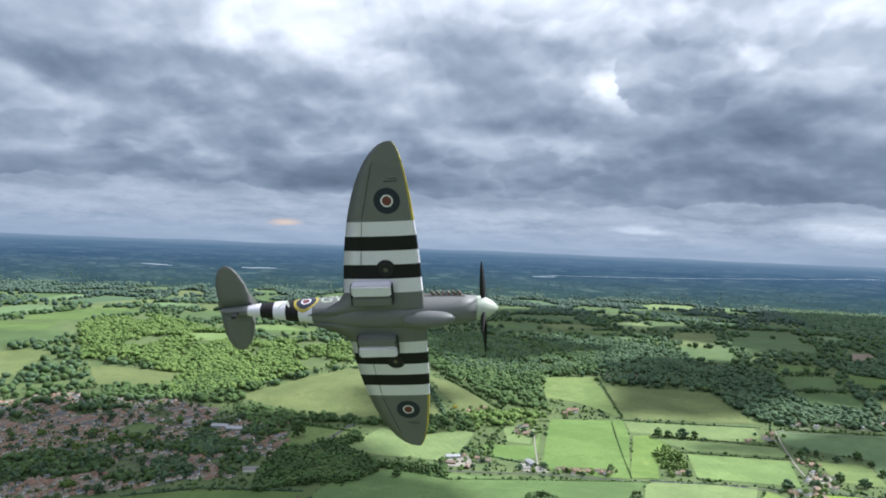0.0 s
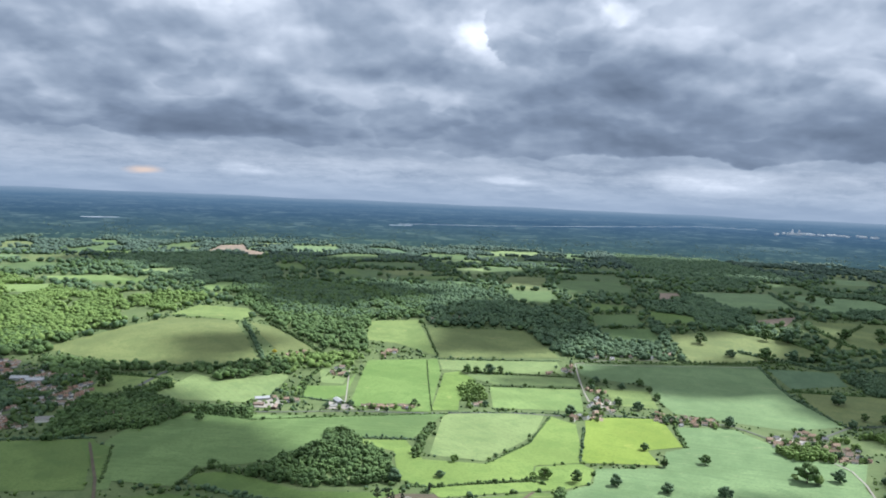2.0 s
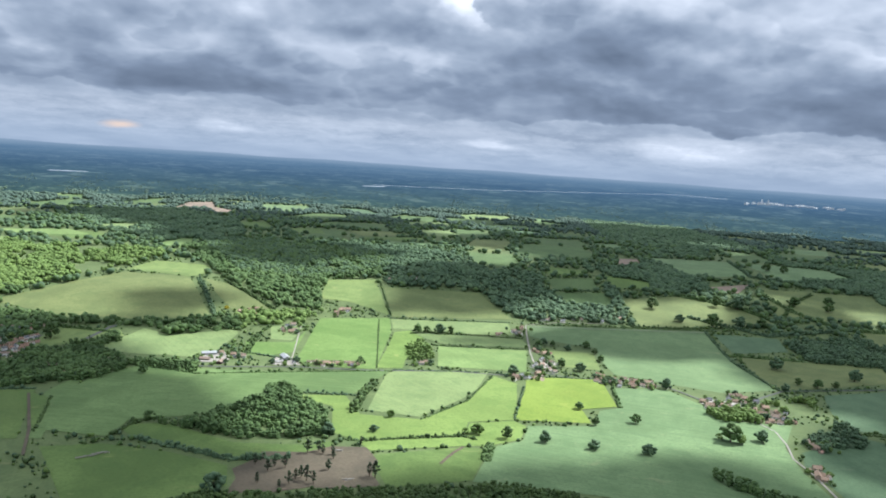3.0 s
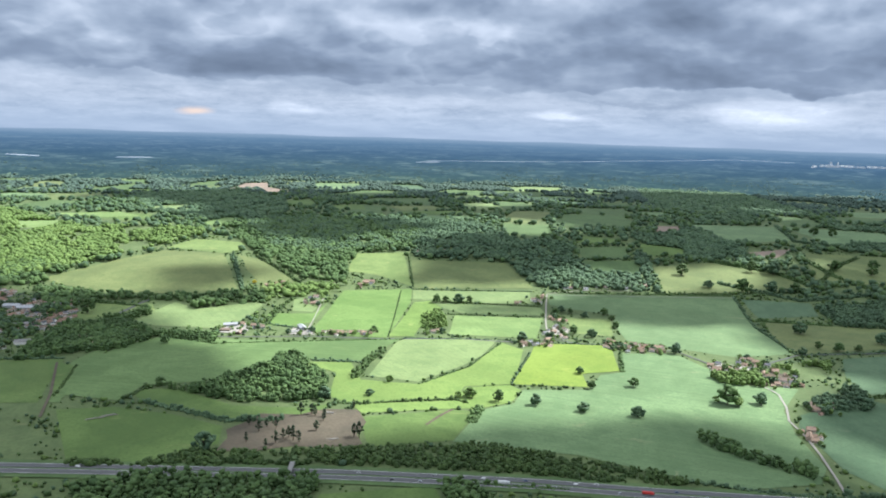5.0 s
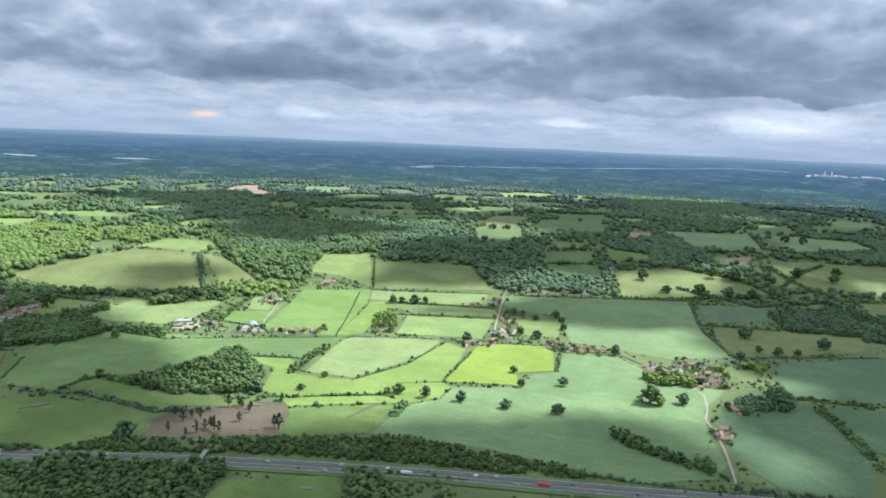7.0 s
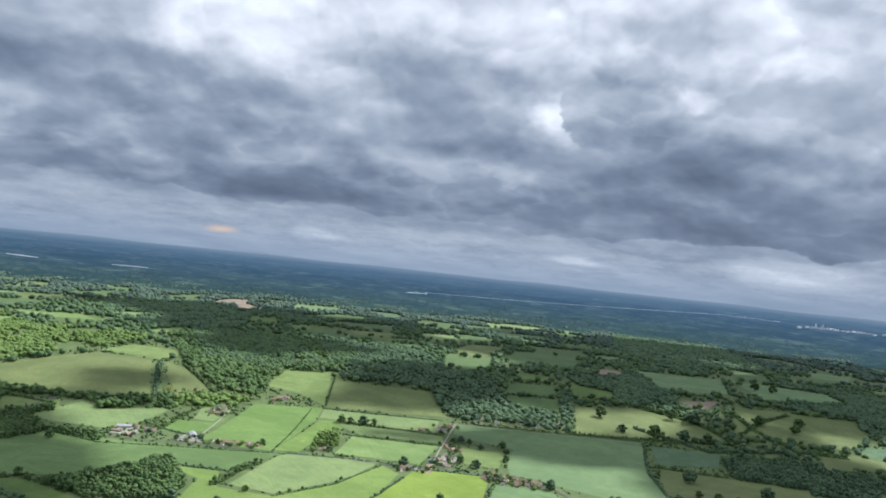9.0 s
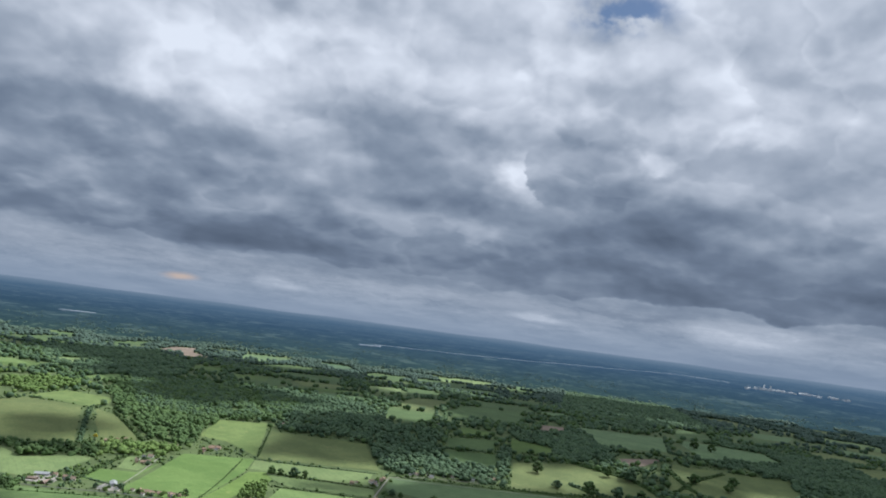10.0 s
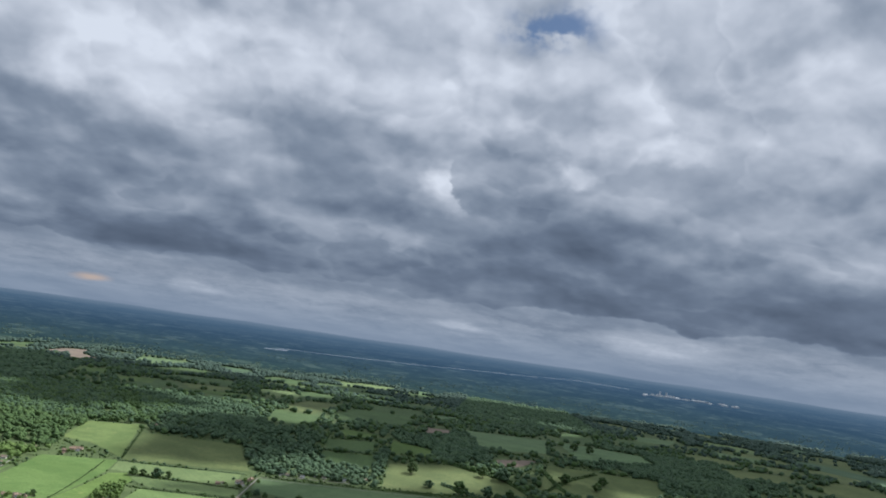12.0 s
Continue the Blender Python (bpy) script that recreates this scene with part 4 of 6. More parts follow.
# ---------------------------------------------------------------- trees that stand alone
def tree_kind(name, label, leaves, tall, wide, seed, puffs=64, lean=1.0):
    """A tree at the origin: tapered trunk with limbs, and a ragged crown of leaf clumps with gaps."""
    rng = np.random.default_rng(seed)
    top = new(name)
    stem = [rod(0.035 * tall, 0.018 * tall, (0, 0, -0.3), (0.02 * tall, 0, tall * 0.55), 8)]
    for k in range(6):
        a = k * 1.05 + rng.uniform(0, 0.6)
        z = tall * rng.uniform(0.28, 0.5)
        stem.append(rod(0.016 * tall, 0.006 * tall, (0, 0, z), (math.cos(a) * wide * 0.3, math.sin(a) * wide * 0.3, z + tall * rng.uniform(0.15, 0.3)), 5))
    part("trunk", joined(*stem), M_BARK, top)
    a, h = rng.uniform(0, 6.283, puffs), rng.uniform(0, 1, puffs)
    girth = np.sin(np.pi * (0.16 + 0.80 * h)) ** lean
    d = np.sqrt(rng.uniform(0.12, 1, puffs)) * wide / 2 * girth * (1 + 0.22 * np.sin(3 * a + seed))
    r = rng.uniform(0.6, 1.15, puffs) * wide * 0.155
    me = clumps("crown", np.cos(a) * d, np.sin(a) * d, tall * (0.24 + 0.70 * h), r, 0.85, LEAVES[leaves], rng)
    crown = new("crown", me)
    crown.parent = top
    tagged(top, label, "tree")
    return top


TREES = {
    "oak": [tree_kind("oak_tree", "broad green oak standing in a field", "oak", 8.5, 8.5, 1, 46), tree_kind("oak_tree", "spreading dark oak with an uneven crown", "dark", 9.5, 10.0, 2, 56), tree_kind("oak_tree", "rounded mid green field tree", "scrub", 7.0, 7.0, 3, 40)],
    "fresh": [tree_kind("lime_tree", "light green tree with a loose full crown", "fresh", 8.0, 7.5, 4, 44), tree_kind("lime_tree", "bushy yellow-green garden tree", "fresh", 5.5, 5.5, 5, 28)],
    "pine": [tree_kind("pine_tree", "tall thin dark tree standing on cleared ground", "pine", 11.0, 4.6, 6, 46, 1.6), tree_kind("pine_tree", "lean dark conifer with a high crown", "pine", 9.0, 4.0, 7, 40, 1.4)],
    "town": [tree_kind("garden_tree", "leafy green tree among the town houses", "oak", 7.0, 6.8, 12, 22), tree_kind("garden_tree", "dark leafy tree among the town houses", "dark", 8.0, 7.4, 13, 24)],
    "gorse": [tree_kind("golden_tree", "small bright yellow flowering tree", "gorse", 5.0, 6.0, 8, 40)],
}
USED = set()
SPOT = random.Random(4)


def plant(kind, x, y, size=1.0, group="field trees"):
    src = SPOT.choice(TREES[kind])
    m = Matrix.Translation((x, y, float(height(x, y)))) @ pose(0, 0, 0, 0, 0, SPOT.uniform(0, 360)) @ Matrix.Diagonal((size, size, size * SPOT.uniform(0.85, 1.1), 1))
    if src.name not in USED:
        USED.add(src.name)
        src.matrix_basis = m
        tagged(src, group=group)
        return src
    keep = src.scale.copy()
    src.scale = (1, 1, 1)
    ob = copy_thing(src, m)
    src.scale = keep
    return tagged(ob, group=group)


for x, y, s in ((451, 623, 0.9), (381, 560, 0.85), (426, 545, 0.9), (524, 573, 1.75), (557, 572, 0.9), (341, 578, 0.8), (407, 619, 0.9), (408, 665, 0.8), (308, 586, 1.2), (747, 821, 1.3), (730, 754, 1.1), (748, 741, 1.2),
                (773, 741, 1.1), (824, 770, 1.2), (715, 1116, 2.2), (189, 606, 0.6), (148, 599, 0.9), (-39, 780, 0.9), (62, 489, 1.2), (-167, 912, 1.9), (288, 968, 1.1), (301, 968, 1.2), (319, 968, 1.1), (335, 968, 1.1),
                (776, 1026, 2.0), (824, 1026, 1.5), (862, 1026, 1.4), (730, 1049, 1.2), (847, 1134, 2.0), (880, 1122, 1.8), (1010, 1150, 1.8), (1090, 1160, 1.6), (1150, 1440, 2.2), (1180, 1420, 2.0), (1060, 1120, 1.5)):
    plant("oak", x, y, s * 1.3)
for x, y, s in ((283, 599, 1.1), (209, 644, 0.7), (272, 598, 0.9), (516, 580, 0.9), (533, 569, 1.0)):
    plant("fresh", x, y, s * 1.4)
for x, y, s in ((180, 508, 1.0), (176, 511, 0.9), (145, 524, 1.0), (150, 554, 0.8), (130, 559, 1.0), (142, 556, 0.9), (92, 503, 0.8), (99, 524, 0.9), (108, 494, 0.7), (115, 500, 0.9), (124, 511, 0.9), (89, 537, 0.7), (120, 508, 0.8), (128, 505, 1.0),
                (133, 500, 0.8), (175, 574, 0.8), (139, 561, 1.0), (104, 533, 0.7), (112, 529, 0.8), (150, 545, 0.7)):
    plant("pine", x, y, s * 1.25, "trees on the clearing")
for x, y in ((447, 912), (458, 926), (469, 920), (484, 898), (515, 912), (516, 883), (510, 848), (473, 768), (694, 728), (543, 735), (401, 775), (373, 788), (446, 821), (464, 804)):
    plant("oak", x, y, SPOT.uniform(0.9, 1.3), "trees by the village")
plant("gorse", 26, 1032, 1.0)


# ---------------------------------------------------------------- houses
M_TILE_TOWN = mottled("weathered_tiles", (0.290, 0.180, 0.130), 0.7, 0.9, 0.85, 0, 0.5)


def gable(w, d, eaves, ridge, over=0.35, thick=0.22):
    """A gabled roof of two slabs with thickness."""
    bm = bmesh.new()
    for s in (-1, 1):
        run, rise = d / 2 + over, ridge - eaves
        low = eaves - rise * over / (d / 2)
        ring = [(-w / 2 - over, s * run, low), (w / 2 + over, s * run, low), (w / 2 + over, 0, ridge), (-w / 2 - over, 0, ridge)]
        lo = [bm.verts.new(p) for p in ring]
        hi = [bm.verts.new((p[0], p[1], p[2] + thick)) for p in ring]
        bm.faces.new(lo), bm.faces.new(hi[::-1])
        for k in range(4):
            bm.faces.new((lo[k], hi[k], hi[(k + 1) % 4], lo[(k + 1) % 4]))
    bmesh.ops.recalc_face_normals(bm, faces=bm.faces[:])
    return bm


def shell(w, d, eaves, ridge):
    """Walls of a gabled house, gables closed."""
    bm = bmesh.new()
    lo = [bm.verts.new((sx * w / 2, sy * d / 2, -0.5)) for sx, sy in ((-1, -1), (1, -1), (1, 1), (-1, 1))]
    hi = [bm.verts.new((v.co.x, v.co.y, eaves)) for v in lo]
    ends = [bm.verts.new((s * w / 2, 0, ridge)) for s in (-1, 1)]
    bm.faces.new((lo[0], lo[1], hi[1], hi[0])), bm.faces.new((lo[2], lo[3], hi[3], hi[2]))
    bm.faces.new((lo[1], lo[2], hi[2], ends[1], hi[1])), bm.faces.new((lo[3], lo[0], hi[0], ends[0], hi[3]))
    return bm


def house_kind(name, label, w, d, eaves, ridge, wall_mat, roof_mat, windows=4, chimneys=1, wing=0.0):
    top = new(name)
    part("wall", shell(w, d, eaves, ridge), wall_mat, top)
    part("roof", gable(w, d, eaves, ridge), roof_mat, top)
    if wing:
        ext = shell(wing, d * 0.75, eaves * 0.85, ridge * 0.82)
        bmesh.ops.transform(ext, verts=ext.verts, matrix=pose(w * 0.22, -d * 0.5 - wing * 0.3, 0, 0, 0, 90))
        part("wing_wall", ext, wall_mat, top)
        cap = gable(wing, d * 0.75, eaves * 0.85, ridge * 0.82)
        bmesh.ops.transform(cap, verts=cap.verts, matrix=pose(w * 0.22, -d * 0.5 - wing * 0.3, 0, 0, 0, 90))
        part("wing_roof", cap, roof_mat, top)
    for k in range(chimneys):
        part("chimney", joined(box(0.7, 0.55, 1.6, ((-1, 1)[k] * w * 0.32, 0, ridge + 0.35), 0.04), rod(0.13, 0.11, ((-1, 1)[k] * w * 0.32, 0, ridge + 1.1), ((-1, 1)[k] * w * 0.32, 0, ridge + 1.5))), M_BRICK, top)
    for k in range(windows):
        x = (k % 2 - 0.5) * w * 0.5
        z = eaves * (0.28 if k < 2 and windows > 2 else 0.72)
        for side in (-1, 1):
            win = part("window", box(1.0, 0.10, 0.9, (x, side * (d / 2 + 0.02), z)), M_GLASS, top)
            if windows > 1:
                part("frame", joined(*(box(a, 0.08, b, (x + p, side * (d / 2 + 0.07), z + q)) for a, b, p, q in ((1.15, 0.08, 0, 0.46), (1.15, 0.08, 0, -0.46), (0.08, 0.9, 0.53, 0), (0.08, 0.9, -0.53, 0)))), M_RENDER, win)
    if windows > 1:
        part("door", box(0.8, 0.12, 1.7, (0, -d / 2 - 0.04, 0.85)), M_BARK, top)
    tagged(top, label, "house")
    return top


KINDS = {
    "brick": house_kind("house", "red brick house with a clay tile roof", 8.5, 5.6, 3.3, 5.7, M_BRICK, M_TILE),
    "white": house_kind("house", "white rendered house with a brown tile roof", 9.0, 5.8, 3.3, 5.8, M_RENDER, M_TILE_BROWN, 4, 2),
    "long": house_kind("farmhouse", "long brick farmhouse with a side wing", 13.0, 6.0, 3.4, 6.2, M_BRICK, M_TILE, 4, 2, 5.0),
    "slate": house_kind("house", "pale house with a grey slate roof", 8.0, 5.5, 3.4, 5.6, M_RENDER, M_SLATE),
    "barn": house_kind("barn", "large grey sheeted farm barn", 20.0, 9.0, 3.6, 5.6, M_TIN, M_TIN, 0, 0),
    "shed": house_kind("barn", "brown-roofed timber farm shed", 15.0, 6.5, 2.6, 4.4, M_BARK, M_TILE_BROWN, 0, 0),
    "white_barn": house_kind("barn", "white metal-roofed farm barn in sunshine", 17.0, 8.0, 3.4, 5.2, M_RENDER, M_CONCRETE, 0, 0),
    "town_brick": house_kind("town_house", "small brick town house with a red tile roof", 7.5, 5.2, 3.3, 5.5, M_BRICK, M_TILE_TOWN, 1, 1),
    "town_brown": house_kind("town_house", "small town house with a brown tile roof", 8.0, 5.4, 3.3, 5.4, M_RENDER, M_TILE_BROWN, 1, 1),
    "town_slate": house_kind("town_house", "small pale town house with a slate roof", 7.5, 5.2, 3.4, 5.6, M_RENDER, M_SLATE, 1, 1),
}


HOMES = []


def put_house(kind, x, y, turn, group, size=1.0):
    HOMES.append((x, y))
    src = KINDS[kind]
    m = Matrix.Translation((x, y, float(height(x, y)))) @ pose(0, 0, 0, 0, 0, turn) @ Matrix.Scale(size, 4)
    if src.name not in USED:
        USED.add(src.name)
        src.matrix_basis = m
        return tagged(src, group=group)
    keep = src.scale.copy()
    src.scale = (1, 1, 1)
    ob = copy_thing(src, m)
    src.scale = keep
    return tagged(ob, group=group)


def hamlet(group, kinds, turn, *places):
    """Houses with their garden trees."""
    for i, (x, y) in enumerate(places):
        put_house(kinds[i % len(kinds)], x, y, turn + SPOT.uniform(-14, 14) + (90 if SPOT.random() < 0.25 else 0), group, SPOT.uniform(0.66, 0.86))
        if kinds[0] not in ("shed", "white_barn"):
            b = SPOT.uniform(0, 6.28)
            put_house(SPOT.choice(("brick", "white", "slate", "white")) if i % 2 == 0 else SPOT.choice(("town_brick", "town_brown", "town_slate")), x + 9 * math.cos(b), y + 9 * math.sin(b), turn + SPOT.uniform(-30, 30), group, SPOT.uniform(0.5, 0.7))
        for _ in range(4):
            a, d = SPOT.uniform(0, 6.28), SPOT.uniform(5, 15)
            plant(SPOT.choice(("oak", "fresh", "fresh")), x + math.cos(a) * d, y + math.sin(a) * d, SPOT.uniform(0.45, 0.8), "garden trees")


def yard(label, mat, *poly):
    tagged(part("yard", draped([(float(a), float(b)) for a, b in poly], 0.66), mat), label, "yard", kind="structure")


yard("pale concrete farmyard between sheds", M_LANE, (12, 826), (44, 818), (46, 846), (38, 866), (16, 862))
yard("pale concrete farmyard before white barns", M_LANE, (94, 816), (126, 815), (124, 834), (110, 852), (98, 848))
yard("worn brown yard beside roadside houses", CROPS["clearing"], (138, 828), (200, 826), (198, 836), (140, 838))
yard("pale gravel yard in the village", M_LANE, (406, 803), (432, 800), (446, 842), (436, 862), (424, 850))
yard("pale gravel yard in the lower village", M_LANE, (556, 682), (580, 672), (600, 668), (606, 684), (576, 698))
yard("brown garden ground in the lower village", CROPS["clearing"], (598, 622), (626, 622), (634, 660), (612, 668))
yard("bare sandy patch at a field corner", CROPS["fallow"], (390, 776), (402, 760), (408, 772), (400, 782))
yard("pale gravel drive by woodland houses", M_LANE, (598, 1034), (604, 1034), (606, 1052), (622, 1054), (622, 1058), (600, 1056))
hamlet("farmyard", ("shed", "barn", "shed", "brick"), 0, (18, 834), (21, 856), (37, 823), (34, 861))
hamlet("roadside houses", ("brick", "white"), 0, (49, 855), (60, 847))
hamlet("farm barns", ("white_barn", "barn", "slate"), 12, (101, 825), (109, 844), (119, 822))
hamlet("roadside houses", ("long", "brick", "brick", "long", "brick"), 0, (145, 824), (156, 821), (170, 821), (183, 818), (193, 820))
hamlet("roadside houses", ("white", "brick"), 5, (270, 827), (277, 832))
hamlet("manor", ("long", "brick", "brick"), -5, (188, 1056), (180, 1044), (198, 1059))
hamlet("hillside houses", ("brick", "white", "brick", "slate"), 10, (45, 1024), (57, 1023), (68, 1031), (81, 1028), (106, 957), (118, 983), (115, 955), (67, 1010), (90, 1024), (121, 1035), (138, 1043))
hamlet("crossroads village", ("white", "brick", "slate", "long"), 30, (412, 811), (421, 824), (431, 852), (444, 881), (425, 805), (435, 895), (381, 780), (373, 773), (439, 838), (404, 787), (387, 770))
hamlet("crossroads village", ("brick", "brick", "white"), -12, (473, 768), (483, 780), (480, 756), (492, 768), (492, 750), (504, 767), (505, 748), (517, 762), (518, 745), (528, 754), (531, 742))
hamlet("lower village", ("brick", "slate", "brick", "long", "white"), -25, (562, 688), (574, 694), (577, 677), (563, 675), (610, 708), (619, 697), (627, 686), (624, 665), (608, 646), (616, 636), (604, 626), (621, 627), (589, 626), (607, 658), (608, 682), (629, 653), (598, 695))
hamlet("lane cottages", ("white", "brick"), 40, (603, 568), (600, 553), (608, 553), (621, 566))
hamlet("lane cottages", ("long", "brick", "brick"), 60, (556, 493), (566, 507), (556, 485))
hamlet("woodland houses", ("slate", "white", "slate"), 0, (566, 1051), (582, 1057), (590, 1037), (608, 1051), (622, 1060), (633, 1057), (494, 1036), (510, 1045), (525, 1033), (547, 1048))
hamlet("wood edge houses", ("brick", "white"), 20, (403, 965), (431, 979), (446, 993), (437, 968))
hamlet("houses deep in the wood", ("white", "slate"), 0, (555, 1379), (573, 1368), (281, 1234), (322, 1251), (302, 1262))
hamlet("western houses", ("brick", "long"), 30, (-121, 785), (-118, 789), (-180, 823), (-178, 833), (-202, 957), (-192, 961), (-150, 812), (-110, 775))
for x, y, kind in ((-269, 936, "barn"), (-249, 928, "barn"), (-310, 947, "white_barn"), (-190, 780, "white_barn"), (-132, 800, "shed"), (-117, 800, "shed"), (-224, 853, "white_barn"), (-87, 821, "shed")):
    put_house(kind, x, y, SPOT.uniform(-20, 20), "town sheds")


TOWN = [(-622, 1014), (-519, 1053), (-373, 1045), (-282, 1000), (-207, 957), (-173, 915), (-175, 860), (-200, 800), (-192, 760), (-249, 740), (-299, 700), (-358, 672), (-400, 658)]


def small_houses(name, label, spots, rng):
    """Rows of little houses too many to take singly: gabled blocks in one mesh."""
    cube = np.array([(-1, -1, 0), (1, -1, 0), (1, 1, 0), (-1, 1, 0), (-1, -1, 1), (1, -1, 1), (1, 1, 1), (-1, 1, 1), (-1, 0, 1.75), (1, 0, 1.75),
                     (-1.1, -1.2, 0.95), (1.1, -1.2, 0.95), (1.1, 1.2, 0.95), (-1.1, 1.2, 0.95), (-1.1, 0, 1.85), (1.1, 0, 1.85)], float)
    tri = np.array([(0, 1, 5), (0, 5, 4), (1, 2, 6), (1, 6, 5), (2, 3, 7), (2, 7, 6), (3, 0, 4), (3, 4, 7), (5, 6, 9), (7, 4, 8), (10, 11, 15), (10, 15, 14), (12, 13, 14), (12, 14, 15)])
    co, faces, slots = [], [], []
    for k, (x, y, turn) in enumerate(spots):
        c, q = math.cos(turn), math.sin(turn)
        v = cube * (rng.uniform(2.2, 3.4), rng.uniform(1.5, 1.9), rng.uniform(1.7, 2.1))
        co.append(np.stack([x + v[:, 0] * c - v[:, 1] * q, y + v[:, 0] * q + v[:, 1] * c, float(height(x, y)) + v[:, 2]], -1))
        faces.append(tri + 16 * k)
        wall, roof = rng.choice((0, 0, 0, 1)), rng.choice((2, 2, 3, 3, 4))
        slots += [wall] * 10 + [roof] * 4
    ob = new(name, raw_mesh(name, np.concatenate(co), np.concatenate(faces), [M_RENDER, M_BRICK, M_TILE_TOWN, M_TILE_BROWN, M_SLATE], False, slots))
    tagged(ob, label, "houses", "town houses", "stuff")




PARK = [(-391, 905), (-372, 949), (-334, 925), (-350, 886)]
TOWN_WOODS = [(-395, 775, 62, 42), (-262, 858, 48, 34), (-300, 745, 26, 20), (-205, 800, 24, 34), (-450, 1000, 40, 16), (-320, 850, 22, 14), (-215, 925, 26, 18)]


def in_town(x, y):
    """Built-up ground: inside the outline, off the playing field and out of the tree-grown grounds."""
    here = np.array([x]), np.array([y])
    return inside(TOWN, *here)[0] and not inside(PARK, *here)[0] and all(((x - a) / rx) ** 2 + ((y - b) / ry) ** 2 > 1 for a, b, rx, ry in TOWN_WOODS)


def town():
    rng = np.random.default_rng(9)
    p = np.array(TOWN, float)
    lo, hi = p.min(0), p.max(0)
    kinds = ("town_brick", "town_brown", "town_brick", "town_slate", "town_brown")
    run, side = Vector((0.68, 0.733)), Vector((-0.733, 0.68))
    mid = Vector((-370, 860))
    spots, streets = [], []
    for row in range(-14, 15):
        line = []
        for u in np.arange(-330, 330, 6.4):
            bow = 9 * math.sin(u * 0.014 + row * 0.5)
            c = mid + run * float(u) + side * (row * 19.5 + bow)
            if in_town(c.x, c.y):
                line.append((c.x, c.y))
            slope = math.atan2(run.y, run.x) + math.atan(0.126 * math.cos(u * 0.014 + row * 0.5))
            for off in (-4.6, 4.6):
                q = c + side * off + Vector((rng.uniform(-0.7, 0.7), rng.uniform(-0.9, 0.9)))
                if in_town(q.x, q.y) and rng.random() < 0.86 and noise.noise(Vector((q.x * 0.02, q.y * 0.02, 2.0))) > -0.30:
                    spots.append((q.x, q.y, slope + rng.uniform(-0.08, 0.08) + (1.57 if rng.random() < 0.12 else 0)))
        if len(line) > 5:
            streets.append(line)
    for line in streets:
        near = [q for q, w in zip(line, line[1:] + line[-1:]) if math.hypot(q[0] - w[0], q[1] - w[1]) < 20]
        if len(near) > 3:
            tagged(part("street", strip(near, 2.6, 0.6), M_ROAD), "grey residential street between rows of houses", "road", "town streets", kind="structure")
    spots.sort(key=lambda q: math.hypot(q[0] - 60, q[1]))
    for x, y, turn in spots[:290]:
        put_house(kinds[rng.integers(len(kinds))], x, y, math.degrees(turn), "town houses", rng.uniform(0.55, 0.74))
    small_houses("town_houses", "rows of small brick houses with tile roofs", spots[290:], random.Random(2))
    n = 9000
    x, y = rng.uniform(lo[0], hi[0], n), rng.uniform(lo[1], hi[1], n)
    pick = inside(TOWN, x, y) & ~inside(PARK, x, y)
    x, y = x[pick], y[pick]
    built = np.array([in_town(a, b) for a, b in zip(x, y)])
    lane = ((x - mid.x) * side.x + (y - mid.y) * side.y) / 19.5
    u = (x - mid.x) * run.x + (y - mid.y) * run.y
    for _ in range(2):
        lane = ((x - mid.x) * side.x + (y - mid.y) * side.y - 9 * np.sin(u * 0.014 + np.round(lane) * 0.5)) / 19.5
    garden = abs(lane - np.round(lane)) > 0.34
    pick = ~built | (garden & (rng.random(len(x)) < 0.75))
    x, y, built = x[pick], y[pick], built[pick]
    r = np.where(built, rng.uniform(0.9, 2.1, len(x)), rng.uniform(1.8, 3.6, len(x)))
    for k, kind in enumerate(("dark", "oak", "scrub")):
        lot = rng.integers(0, 3, len(x)) == k
        tagged(new("garden_growth", clumps("garden_growth", x[lot], y[lot], height(x[lot], y[lot]) + r[lot] * np.where(built[lot], 0.8, rng.uniform(0.8, 1.6, lot.sum())), r[lot], 1.0, LEAVES[kind], rng)), "green garden trees and hedges between the houses", "bushes", "town trees", "stuff")
    field("grass", *PARK)
    for k in range(300):
        x, y = rng.uniform(lo, hi)
        if inside(TOWN, np.array([x]), np.array([y]))[0] and not inside(PARK, np.array([x]), np.array([y]))[0]:
            plant("town" if k % 6 else "fresh", x, y, rng.uniform(0.8, 1.4), "town trees")


town()


# ---------------------------------------------------------------- roads, motorway, bridge
LANES = []


def road(name, label, width, mat, above, *line):
    LANES.append(line)
    return tagged(part(name, strip(line, width, above), mat), label, "road", kind="structure")


MOTORWAY = [(-700, 500), (-400, 490), (-26, 460), (170, 442), (302, 422), (382, 404), (461, 389), (538, 375), (598, 363), (900, 300), (1300, 200)]


def offset(line, d):
    pts = along(line, 40.0)
    out = []
    for i, (x, y) in enumerate(pts):
        (xa, ya), (xb, yb) = pts[max(0, i - 1)], pts[min(len(pts) - 1, i + 1)]
        v = Vector((xb - xa, yb - ya)).normalized()
        out.append((x - v.y * d, y + v.x * d))
    return out


road("verge", "mown green verge beside the motorway", 27.0, CROPS["grass_dark"], 0.75, *MOTORWAY)
motorway = road("motorway", "grey asphalt motorway with two carriageways", 16.0, M_ROAD, 0.95, *MOTORWAY)
for d in (-7.4, -1.3, 1.3, 7.4):
    part("edge_line", strip(offset(MOTORWAY, d), 0.3, 1.0), M_LINE, motorway)
part("central_reserve", strip(offset(MOTORWAY, 0.0), 1.8, 0.99), CROPS["grass_dark"], motorway)


